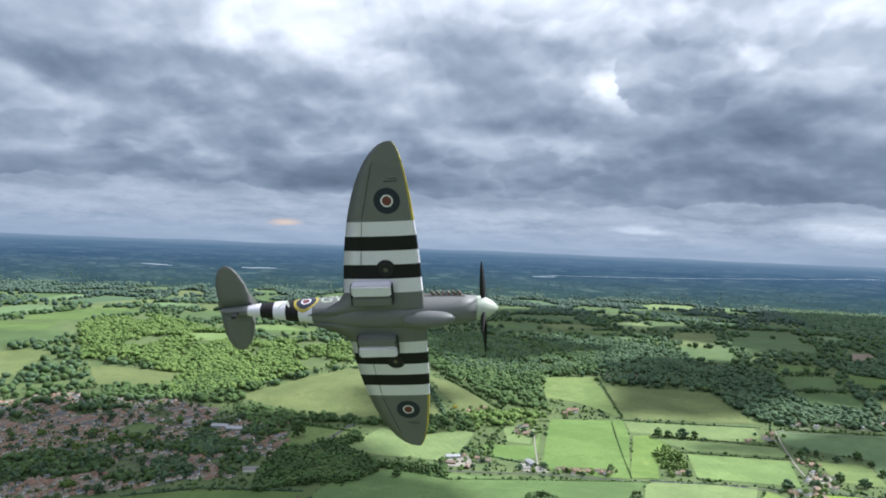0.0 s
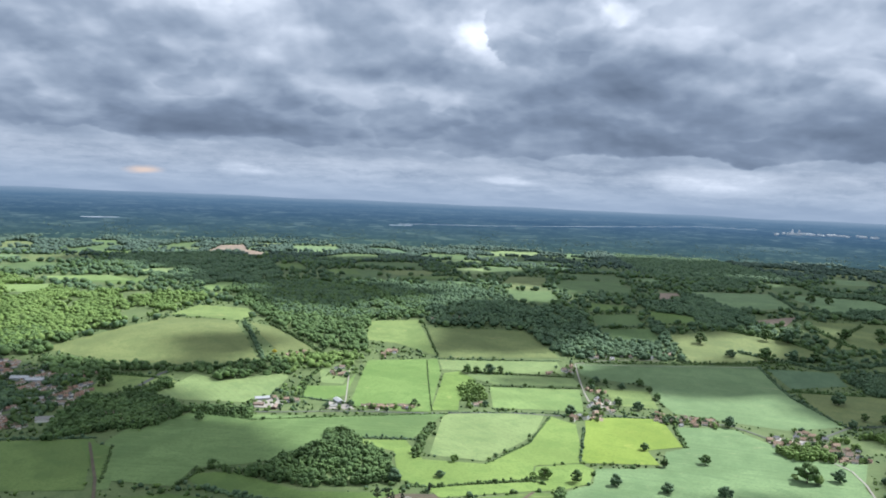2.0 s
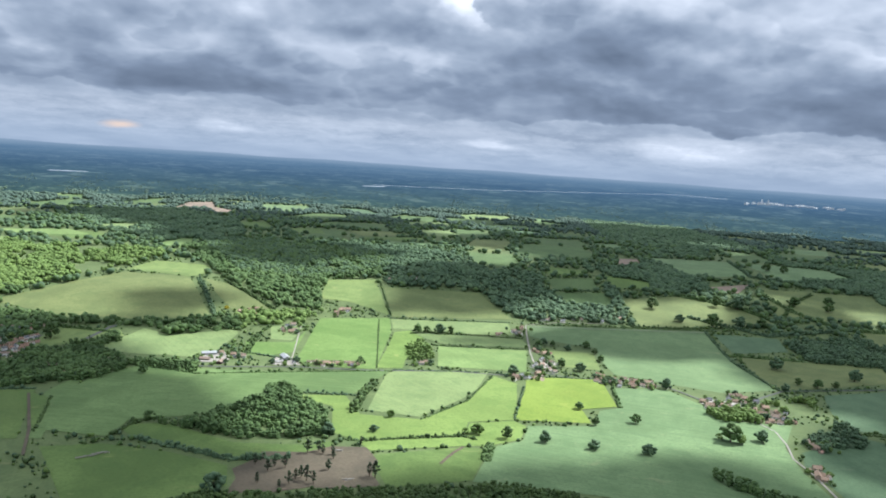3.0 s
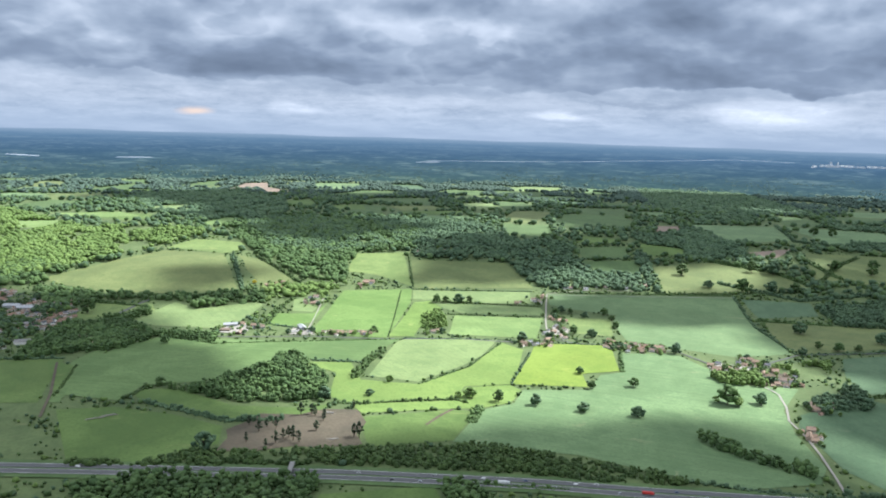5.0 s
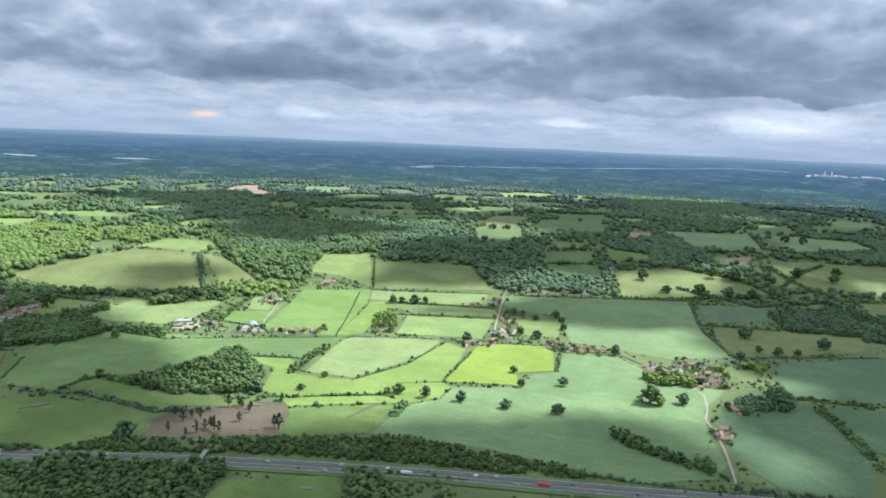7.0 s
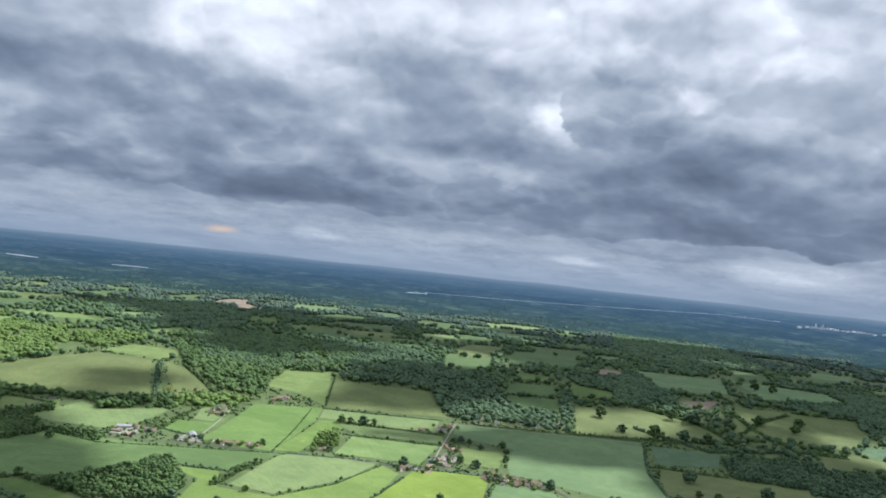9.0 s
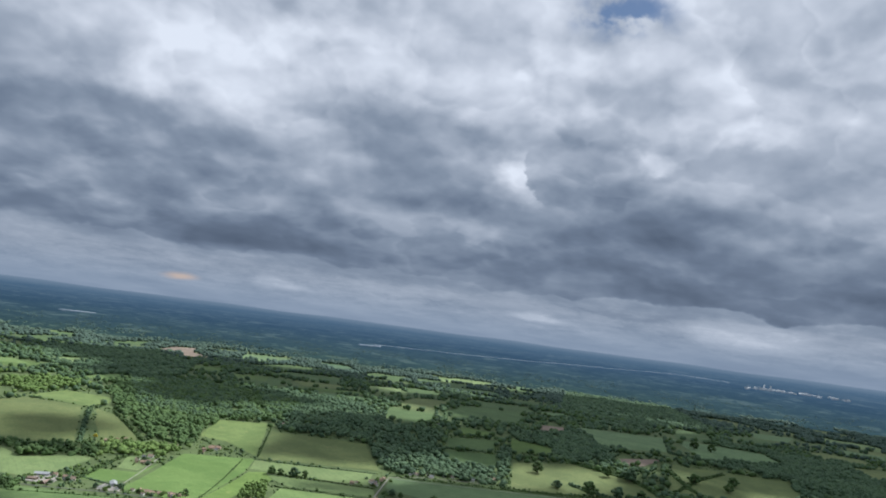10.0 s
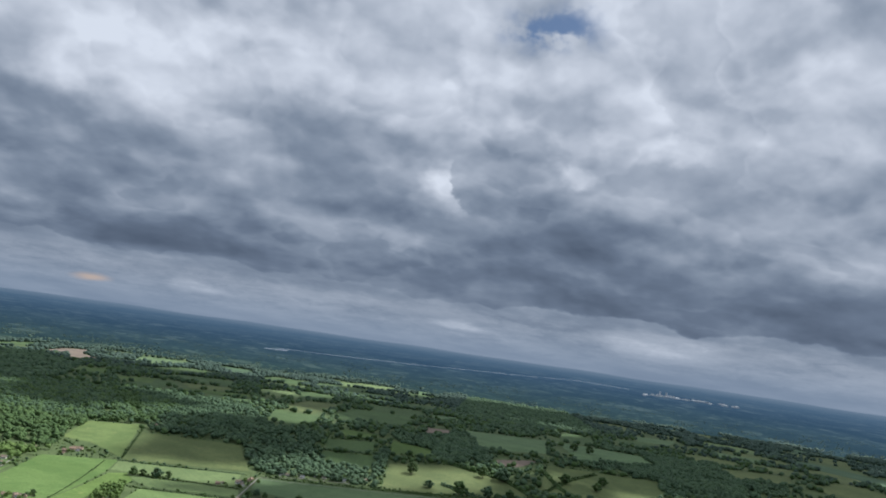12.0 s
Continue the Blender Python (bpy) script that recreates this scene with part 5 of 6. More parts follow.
def barrier(d):
    pts = offset(MOTORWAY, d)
    bm = bmesh.new()
    for (xa, ya), (xb, yb) in zip(pts, pts[1:]):
        za, zb = float(height(xa, ya)) + 1.5, float(height(xb, yb)) + 1.5
        q = [bm.verts.new(p) for p in ((xa, ya, za), (xb, yb, zb), (xb, yb, zb + 0.35), (xa, ya, za + 0.35))]
        bm.faces.new(q)
    bmesh.ops.solidify(bm, geom=bm.faces[:], thickness=0.12)
    for x, y in along(pts, 20.0):
        p = box(0.14, 0.14, 0.9, (x, y, float(height(x, y)) + 1.3))
        me = bpy.data.meshes.new("post")
        p.to_mesh(me), p.free(), bm.from_mesh(me), bpy.data.meshes.remove(me)
    tagged(part("crash_barrier", bm, M_STEEL), "galvanised steel crash barrier along the motorway", "barrier", kind="structure")


barrier(0.0)
road("road", "narrow grey country road between hedges", 2.4, M_ROAD, 0.72, (-420, 800), (-300, 800), (-187, 790), (-60, 815), (30, 806), (120, 808), (211, 797), (300, 797), (381, 778), (408, 800), (440, 775), (485, 768), (547, 742), (575, 668), (640, 700), (690, 728), (880, 736), (1100, 720))
road("road", "grey village road through the town", 5.0, M_ROAD, 0.74, (-187, 790), (-167, 815), (-145, 865), (-109, 960), (-83, 979))
road("lane", "pale chalky lane winding past cottages", 1.9, M_LANE, 0.80, (575, 668), (590, 600), (577, 563), (560, 530), (556, 501), (545, 460), (530, 415), (521, 391))
road("lane", "pale lane climbing to the village", 2.0, M_LANE, 0.82, (408, 800), (425, 880), (445, 960), (459, 1012), (520, 1030), (600, 1028))
road("track", "pale farm track across a paddock", 1.6, M_LANE, 0.84, (114, 812), (119, 870), (131, 1016))
road("track", "brown worn track on a grass field", 3.0, CROPS["clearing"], 0.86, (236, 532), (250, 553), (263, 567))
road("track", "brown field track beside a meadow", 2.6, CROPS["clearing"], 0.88, (-128, 710), (-98, 616), (-85, 560))
road("footpath", "pale trodden path along a field edge", 1.6, M_LANE, 0.90, (465, 1006), (600, 1001), (745, 996))


def rough_edges():
    """Bushes and hedge growth in all the strips between the fields, but not on roads."""
    rng = np.random.default_rng(31)
    n = 66000
    x, y = rng.uniform(-560, 1250, n), rng.uniform(330, 1330, n)
    keep = (abs(x - 212) < 0.62 * (y + 84) + 330) & ~in_plots(x, y)
    for o in WOODS:
        keep &= ~inside(o, x, y)
    thick = np.array([noise.fractal(Vector((p * 0.011, q * 0.011, 8.0)), 1.0, 2.0, 3) for p, q in zip(x, y)])
    keep &= thick * 1.6 > rng.uniform(-0.50, 0.40, n)
    for line, gap in ((MOTORWAY, 15.0), *((r, 4.0) for r in LANES)):
        pts = np.array(along(line, 4.0))
        for i in range(0, len(pts), 64):
            d = np.hypot(x[:, None] - pts[None, i:i + 64, 0], y[:, None] - pts[None, i:i + 64, 1]).min(1)
            keep &= d > gap
    keep &= ~inside(TOWN, x, y) | (rng.random(n) < 0.9)
    for hx, hy in HOMES:
        keep &= np.hypot(x - hx, y - hy) > 5.5
    x, y = x[keep], y[keep]
    r = rng.uniform(0.8, 2.3, len(x)) * rng.uniform(0.7, 1.25, len(x)) * (0.85 + 0.5 * np.clip(thick[keep], 0, 1))
    for k, kind in enumerate(("oak", "dark", "scrub", "fresh")):
        pick = rng.integers(0, 4, len(x)) == k
        ob = new("bushes", clumps("bushes", x[pick], y[pick], height(x[pick], y[pick]) + r[pick] * 0.7, r[pick], 0.9, LEAVES[kind], rng))
        tagged(ob, "rough bushes and hedge growth between the fields", "bushes", "hedges", "stuff")


rough_edges()


def overbridge(x, y, turn):
    top = new("motorway_bridge")
    part("deck", box(34, 5.0, 0.7, (0, 0, 5.2), 0.05), M_CONCRETE, top)
    for s in (-1, 1):
        part("parapet", box(34, 0.25, 1.0, (0, s * 2.4, 6.0), 0.04), M_CONCRETE, top)
        part("ramp", box(22, 5.4, 5.0, (s * 24, 0, 2.2), 0.4), CROPS["grass_dark"], top)
    for px in (-8.6, 0, 8.6):
        part("pier", joined(*(rod(0.35, 0.35, (px, py, 0), (px, py, 5.0), 10) for py in (-1.5, 1.5))), M_CONCRETE, top)
    top.matrix_basis = pose(x, y, float(height(x, y)) + 0.3, 0, 0, turn) @ Matrix.Scale(0.7, 4)
    tagged(top, "grey concrete bridge over the motorway", "bridge")


overbridge(131, 446, 86)


# ---------------------------------------------------------------- vehicles
def wheel(parent, x, y, r, wide):
    tyre = part("wheel", rod(r, r, (x, y - wide / 2, r), (x, y + wide / 2, r), 14), M_RUBBER, parent)
    part("rim", rod(r * 0.55, r * 0.55, (x, y - wide * 0.56, r), (x, y + wide * 0.56, r), 10), M_STEEL, tyre)


def car_kind(label, col, van=False):
    top = new("van" if van else "car")
    mat = paint("car_paint", col, 0.3)
    length, high = (5.0, 1.15) if van else (4.3, 0.75)
    part("body", box(length, 1.8, high, (0, 0, 0.3 + high / 2), 0.16), mat, top)
    cab = box(length * (0.86 if van else 0.58), 1.6, 0.65, (-0.2, 0, 0.3 + high + 0.28), 0.12)
    for v in cab.verts:
        if v.co.z > 0.3 + high + 0.3:
            v.co.x *= 0.82
            v.co.y *= 0.88
    part("cabin", cab, M_GLASS if not van else mat, top)
    part("roof", box(length * (0.7 if van else 0.42), 1.36, 0.06, (-0.2, 0, 0.3 + high + 0.63), 0.02), mat, top)
    part("windscreen", box(0.06, 1.3, 0.45, (length * 0.25, 0, 0.3 + high + 0.3)), M_GLASS, top)
    for x in (-length * 0.31, length * 0.31):
        for y in (-0.78, 0.78):
            wheel(top, x, y, 0.32, 0.22)
    return tagged(top, label, "van" if van else "car")


def lorry_kind(label, cab_col, box_col):
    top = new("lorry")
    part("trailer", box(11.0, 2.5, 2.7, (-2.2, 0, 2.45), 0.06), paint("trailer_paint", box_col, 0.45), top)
    part("chassis", box(12.5, 1.0, 0.3, (-1.2, 0, 0.95)), M_RUBBER, top)
    cab = part("cab", box(2.0, 2.4, 2.5, (4.7, 0, 1.95), 0.16), paint("cab_paint", cab_col, 0.35), top)
    part("windscreen", box(0.06, 2.0, 0.9, (5.72, 0, 2.5)), M_GLASS, cab)
    for x in (-6.3, -5.1, -3.9, 3.0, 4.9):
        for y in (-1.05, 1.05):
            wheel(top, x, y, 0.48, 0.3)
    return tagged(top, label, "lorry")


def drive(ob, x, side, shared=True):
    """Sets a vehicle on a carriageway: side +1 is the far one."""
    pts = np.array(along(MOTORWAY, 5.0))
    k = int(np.argmin(abs(pts[:, 0] - x)))
    v = Vector((*(pts[k + 1] - pts[k - 1]), 0)).normalized()
    lane = side * (3.0 + 2.4 * SPOT.choice((0, 1)))
    px, py = pts[k][0] - v.y * lane, pts[k][1] + v.x * lane
    turn = math.degrees(math.atan2(v.y, v.x)) + (180 if side > 0 else 0)
    m = pose(px, py, float(height(px, py)) + 0.96, 0, 0, turn) @ Matrix.Scale(0.62, 4)
    if ob.name not in USED:
        USED.add(ob.name)
        ob.matrix_basis = m
    else:
        keep = ob.scale.copy()
        src = ob
        src.scale = (1, 1, 1)
        ob = copy_thing(src, m)
        src.scale = keep
    tagged(ob, group="motorway traffic")


CARS = [car_kind("white car driving on the motorway", (0.75, 0.75, 0.74)), car_kind("silver car driving on the motorway", (0.48, 0.50, 0.52)), car_kind("dark car driving on the motorway", (0.03, 0.035, 0.045)),
        car_kind("white van driving on the motorway", (0.74, 0.74, 0.72), True), car_kind("blue car driving on the motorway", (0.05, 0.09, 0.20))]
LORRIES = [lorry_kind("white articulated lorry on the motorway", (0.7, 0.7, 0.7), (0.72, 0.72, 0.70)), lorry_kind("red articulated lorry on the motorway", (0.5, 0.04, 0.03), (0.52, 0.05, 0.04))]
drive(LORRIES[0], 283, -1), drive(LORRIES[1], 381, -1)
for i, (x, side) in enumerate(((178, 1), (270, 1), (420, -1), (447, -1), (203, -1), (236, 1), (331, 1), (318, -1), (403, 1), (136, -1), (60, 1), (20, -1), (360, -1), (480, 1), (530, -1), (560, 1), (100, -1), (225, -1), (298, 1), (505, 1), (345, 1), (-20, 1))):
    drive(CARS[(i * 3) % 5], x, side)


# ---------------------------------------------------------------- small things in the fields
def brush_pile(x, y, turn, length):
    rng = random.Random(int(x * 7 + y))
    top = new("log_stack")
    for _ in range(16):
        a = rng.uniform(-0.25, 0.25)
        px, py, pz = rng.uniform(-length / 2, length / 2), rng.uniform(-1.0, 1.0), rng.uniform(0.2, 1.1)
        d = Vector((math.cos(a), math.sin(a), rng.uniform(-0.1, 0.1))) * rng.uniform(1.4, 2.6)
        part("log", rod(0.26, 0.2, Vector((px, py, pz)) - d, Vector((px, py, pz)) + d, 7), M_LANE, top)
    top.matrix_basis = pose(x, y, float(height(x, y)) + 0.3, 0, 0, turn)
    tagged(top, "long stack of pale cut logs lying on grass", "log stack", "log stacks")


brush_pile(-38, 556, 25, 14)
brush_pile(-30, 562, 20, 10)
brush_pile(212, 400, -8, 9)
brush_pile(159, 505, 10, 6)
brush_pile(154, 562, -12, 7)

# ---------------------------------------------------------------- the fighter aeroplane, banking away
P_GREY = paint("sea_grey", (0.160, 0.163, 0.162), 0.5)
P_WHITE = paint("stripe_white", (0.74, 0.71, 0.79), 0.55, 0, 0.9)
P_BLACK = paint("stripe_black", (0.009, 0.009, 0.010), 0.7)
P_GREEN = paint("dark_green", (0.050, 0.058, 0.040), 0.55)
P_SKY = paint("spinner_sky", (0.46, 0.50, 0.42), 0.4)
P_YELLOW = paint("edge_yellow", (0.42, 0.34, 0.06), 0.5)
P_BLUE = paint("roundel_blue", (0.022, 0.026, 0.045), 0.5)
P_RED = paint("roundel_red", (0.15, 0.045, 0.040), 0.5)
P_METAL = mottled("exhaust_metal", (0.16, 0.14, 0.12), 0.7, 6.0, 0.4, 0.8)


def glass_material():
    mat = bpy.data.materials.new("canopy_glass")
    mat.use_nodes = True
    b = mat.node_tree.nodes["Principled BSDF"]
    b.inputs["Base Color"].default_value = (0.75, 0.80, 0.80, 1)
    b.inputs["Roughness"].default_value = 0.04
    b.inputs["Transmission Weight"].default_value = 0.85
    return mat


M_CANOPY = glass_material()
# fuselage stations: x, half width, top, bottom
HULL = np.array([(-0.70, 0.39, 0.39, -0.39), (-1.2, 0.43, 0.47, -0.50), (-1.9, 0.455, 0.54, -0.60), (-2.7, 0.465, 0.58, -0.66), (-3.5, 0.47, 0.60, -0.69), (-4.3, 0.46, 0.60, -0.66), (-5.1, 0.425, 0.62, -0.56),
                 (-5.95, 0.365, 0.59, -0.40), (-6.42, 0.33, 0.56, -0.31), (-6.87, 0.295, 0.53, -0.22), (-7.3, 0.255, 0.50, -0.14), (-7.75, 0.215, 0.47, -0.06), (-8.2, 0.17, 0.44, 0.02), (-8.7, 0.11, 0.42, 0.08), (-9.15, 0.05, 0.40, 0.14)])


def hull_at(x):
    return [float(np.interp(-x, -HULL[:, 0], HULL[:, k])) for k in (1, 2, 3)]


def hull_bm():
    bm = bmesh.new()
    rings, sides = [], 28
    xs = sorted(set(list(HULL[:, 0]) + [-1.5, -2.3, -3.1, -3.9, -4.7, -5.5]), reverse=True)
    for x in xs:
        w, t, b = hull_at(x)
        ring = []
        for k in range(sides):
            a = 2 * math.pi * k / sides
            c, s = math.cos(a), math.sin(a)
            ring.append(bm.verts.new((x, w * math.copysign(abs(c) ** 0.85, c), (t + b) / 2 + (t - b) / 2 * math.copysign(abs(s) ** 0.92, s))))
        rings.append(ring)
    bands = [(-5.95, 1), (-6.42, 2), (-6.87, 1), (-7.3, 2), (-7.75, 1), (-8.2, 0)]
    for xa, ra, rb in zip(xs, rings, rings[1:]):
        for k in range(sides):
            f = bm.faces.new((ra[k], ra[(k + 1) % sides], rb[(k + 1) % sides], rb[k]))
            slot = 0
            for edge, s in bands:
                if xa <= edge + 1e-6:
                    slot = s
            a = (k + 0.5) / sides
            if slot == 0 and 0.08 < a < 0.42:
                slot = 3
            f.material_index, f.smooth = slot, True
    bm.faces.new(rings[0][::-1]), bm.faces.new(rings[-1])
    bmesh.ops.recalc_face_normals(bm, faces=bm.faces[:])
    return bm


WING_SPAN, WING_LINE = 5.62, -2.98


def wing_at(y):
    c = 2.52 * math.sqrt(max(0.0004, 1 - (y / WING_SPAN) ** 2))
    return c, WING_LINE + 0.27 * c, -0.50 + 0.105 * y, (0.135 - 0.012 * y)


def wing_section(y):
    """A closed aerofoil loop at y, from the trailing edge over the top and back below."""
    c, front, z, thick = wing_at(y)
    loop = []
    root = 2.0 * max(0.0, 0.95 - y) ** 2
    for u in (1.0, 0.8, 0.6, 0.4, 0.25, 0.12, 0.04, 0.0):
        loop.append((front - u * c - root * u * u, y, z + c * thick * 0.62 * (2.6 * math.sqrt(u) * (1 - u) ** 0.9 * 0.62)))
    for u in (0.04, 0.12, 0.25, 0.4, 0.6, 0.8):
        loop.append((front - u * c - root * u * u, y, z - c * thick * 0.40 * (2.6 * math.sqrt(u) * (1 - u) ** 0.9 * 0.62)))
    return loop


def under_wing(x, y):
    c, front, z, thick = wing_at(abs(y))
    u = min(1, max(0.0, (front - x) / c))
    return z - c * thick * 0.40 * (2.6 * math.sqrt(u) * (1 - u) ** 0.9 * 0.62)


def wing_bm(side):
    bm = bmesh.new()
    ys = [0.15, 0.4, 0.65, 0.91, 1.37, 1.83, 2.28, 2.74, 3.20, 3.6, 3.95, 4.3, 4.7, 5.0, 5.25, 5.42, 5.53, 5.59, 5.615]
    loops = [[bm.verts.new((x, side * y, z)) for x, y, z in wing_section(y)] for y in ys]
    n = len(loops[0])
    for ya, la, lb in zip(ys, loops, loops[1:]):
        for k in range(n):
            f = bm.faces.new((la[k], la[(k + 1) % n], lb[(k + 1) % n], lb[k]))
            below = 7 <= k
            slot = 0
            if below and 0.90 < ya < 3.1:
                slot = 1 if round((ya - 0.91) / 0.457) % 2 == 0 else 2
            if not below and k not in (6,):
                slot = 3
            if ya > 3.1 and k in (6, 7):
                slot = 4
            f.material_index, f.smooth = slot, True
    bm.faces.new(loops[0]), bm.faces.new(loops[-1])
    bmesh.ops.recalc_face_normals(bm, faces=bm.faces[:])
    return bm


def fin_bm(points, along_axis, thick):
    """A thin tapered surface from root to tip stations: (span, front, back)."""
    bm = bmesh.new()
    loops = []
    for s, front, back in points:
        c = front - back
        loop = []
        for u, t in ((0, 0), (0.15, 0.8), (0.4, 1.0), (0.75, 0.6), (1, 0.05), (0.75, -0.6), (0.4, -1.0), (0.15, -0.8)):
            q = t * thick * max(0.15, c)
            x = front - u * c
            loop.append(bm.verts.new((x, s, q) if along_axis == "y" else (x, q, s)))
        loops.append(loop)
    for la, lb in zip(loops, loops[1:]):
        for k in range(8):
            f = bm.faces.new((la[k], la[(k + 1) % 8], lb[(k + 1) % 8], lb[k]))
            f.smooth = True
    bm.faces.new(loops[0]), bm.faces.new(loops[-1])
    bmesh.ops.recalc_face_normals(bm, faces=bm.faces[:])
    return bm


def disc_on(cx, cy, r0, r1, surface, lift, turns=40, steps=3):
    """A painted ring laid on a curved surface: surface(u, v) gives the point."""
    bm = bmesh.new()
    rings = []
    for i in range(steps + 1):
        r = r0 + (r1 - r0) * i / steps
        rings.append([bm.verts.new(surface(cx + r * math.cos(2 * math.pi * k / turns), cy + r * math.sin(2 * math.pi * k / turns), lift)) for k in range(turns)])
    for a, b in zip(rings, rings[1:]):
        for k in range(turns):
            bm.faces.new((a[k], b[k], b[(k + 1) % turns], a[(k + 1) % turns])).smooth = True
    return bm


def patch_on(u0, v0, u1, v1, surface, lift, nu=6, nv=4):
    bm = bmesh.new()
    g = [[bm.verts.new(surface(u0 + (u1 - u0) * i / nu, v0 + (v1 - v0) * j / nv, lift)) for j in range(nv + 1)] for i in range(nu + 1)]
    for i in range(nu):
        for j in range(nv):
            bm.faces.new((g[i][j], g[i + 1][j], g[i + 1][j + 1], g[i][j + 1])).smooth = True
    return bm


def on_wing(x, y, lift):
    return (x, y, under_wing(x, y) - lift)


def on_side(side):
    def at(x, z, lift):
        w, t, b = hull_at(x)
        s = max(-0.98, min(0.98, (z - (t + b) / 2) / ((t - b) / 2)))
        s = math.copysign(abs(s) ** (1 / 0.92), s)
        return (x, side * (w * math.sqrt(1 - s * s) ** 0.85 + lift), z)
    return at


def letters(text, cx, cz, size, side, surface, lift):
    """Painted letters laid on the side of the fuselage, read from that side."""
    curve = bpy.data.curves.new("letters", "FONT")
    curve.body, curve.size, curve.align_x, curve.align_y = text, size, "CENTER", "CENTER"
    ob = bpy.data.objects.new("letters", curve)
    me = bpy.data.meshes.new_from_object(ob)
    bm = bmesh.new()
    bm.from_mesh(me)
    bpy.data.objects.remove(ob)
    bpy.data.curves.remove(curve)
    bpy.data.meshes.remove(me)
    bmesh.ops.triangulate(bm, faces=bm.faces[:])
    bmesh.ops.subdivide_edges(bm, edges=[e for e in bm.edges if e.calc_length() > 0.12], cuts=2)
    for v in bm.verts:
        v.co = surface(cx - side * v.co.x, cz + v.co.y, lift)
    return bm


def fighter():
    top = new("fighter_aeroplane")
    hull = part("fuselage", hull_bm(), [P_GREY, P_WHITE, P_BLACK, P_GREEN], top)
    for side in (1, -1):
        wing = part("wing", wing_bm(side), [P_GREY, P_WHITE, P_BLACK, P_GREEN, P_YELLOW], top)
        for r0, r1, mat in ((0.19, 0.40, P_BLUE), (0.145, 0.19, P_WHITE), (0.004, 0.145, P_RED)):
            part("roundel", disc_on(-3.2, side * 3.84, r0, r1, on_wing, 0.012), mat, wing)
        # aileron and flap gaps, hatch outlines
        for y0, y1 in ((3.3, 5.0), (1.4, 3.2)):
            back = [wing_at(y)[1] - 0.77 * wing_at(y)[0] for y in (y0, y1)]
            line = bmesh.new()
            rows = [[line.verts.new(on_wing(back[0] + (back[1] - back[0]) * k / 10 - e, side * (y0 + (y1 - y0) * k / 10), 0.009)) for e in (0.0, 0.018)] for k in range(11)]
            for p, q in zip(rows, rows[1:]):
                line.faces.new((p[0], p[1], q[1], q[0]))
            part("hinge_gap", line, P_BLACK, wing)
        part("hatch", patch_on(-3.02, side * 2.48, -3.08, side * 2.53, on_wing, 0.012, 2, 2), P_BLACK, wing)
        part("stencil", patch_on(-2.85, side * 4.42, -3.25, side * 4.445, on_wing, 0.010, 3, 1), P_BLACK, wing)
        part("stencil", patch_on(-2.85, side * 4.50, -3.15, side * 4.52, on_wing, 0.010, 3, 1), P_BLACK, wing)
        # wheel folded into its well, with its leg
        well = part("wheel_well", disc_on(-3.4, side * 1.68, 0.004, 0.31, on_wing, 0.012), P_BLACK, wing)
        part("wheel", rod(0.26, 0.22, (-3.4, side * 1.68, under_wing(-3.4, 1.68) + 0.05), (-3.4, side * 1.68, under_wing(-3.4, 1.68) - 0.05), 20), M_RUBBER, well)
        part("wheel_hub", rod(0.09, 0.07, (-3.4, side * 1.68, under_wing(-3.4, 1.68)), (-3.4, side * 1.68, under_wing(-3.4, 1.68) - 0.06), 14), P_METAL, well)
        # radiator bath
        deep = under_wing(-3.7, 0.95) - 0.13
        rad = part("radiator", box(1.25, 0.34, 0.36, (-3.88, side * 0.74, deep), 0.06), P_GREY, top)
        part("striped_half", box(1.25, 0.40, 0.36, (-3.88, side * 1.11, deep), 0.06), P_WHITE, rad)
        part("intake", box(0.03, 0.64, 0.24, (-3.24, side * 0.94, deep)), P_BLACK, rad)
        part("outlet", box(0.03, 0.64, 0.26, (-4.515, side * 0.94, deep)), P_BLACK, rad)
        # tail surfaces
        tail = [(side * s, f, b) for s, f, b in ((0.05, -8.05, -9.20), (0.5, -8.10, -9.22), (0.95, -8.20, -9.20), (1.3, -8.36, -9.10), (1.5, -8.52, -8.98), (1.6, -8.70, -8.82))]
        tp = fin_bm(tail, "y", 0.055)
        bmesh.ops.translate(tp, verts=tp.verts, vec=(0, 0, 0.33))
        part("tailplane", tp, P_GREY, top)
        # markings on the sides
        at = on_side(side)
        for r0, r1, mat in ((0.33, 0.41, P_YELLOW), (0.17, 0.33, P_BLUE), (0.12, 0.17, P_WHITE), (0.004, 0.12, P_RED)):
            part("side_roundel", disc_on(-6.2, 0.10, r0, r1, at, 0.012), mat, hull)
        for text, x in (("GW", -5.18), ("A", -6.92)):
            part("code_letters", letters(text, x, 0.10, 0.62, side, at, 0.016), P_SKY, hull, "pale grey code letters")
        part("exhaust_panel", patch_on(-1.05, 0.02, -2.45, 0.34, at, 0.010, 8, 4), P_METAL, hull, "sooty panel round the exhausts")
        for x in (-7.95, -8.03, -8.11):
            part("serial_bar", patch_on(x, 0.20, x - 0.04, 0.30, at, 0.014, 1, 2), P_BLACK, hull)
        for k in range(6):
            x = -1.15 - 0.17 * k
            part("exhaust", rod(0.055, 0.045, (x, side * 0.37, 0.17), (x - 0.13, side * 0.55, 0.19), 8), P_METAL, hull)
    # nose: spinner, four blades, carburettor intake
    spin = bmesh.new()
    rings = []
    for u in np.linspace(0.02, 1, 9):
        r, x = 0.39 * math.sin(math.pi / 2 * u ** 0.75), -0.72 * u
        rings.append([spin.verts.new((x, r * math.cos(a), r * math.sin(a))) for a in np.linspace(0, 2 * math.pi, 24, endpoint=False)])
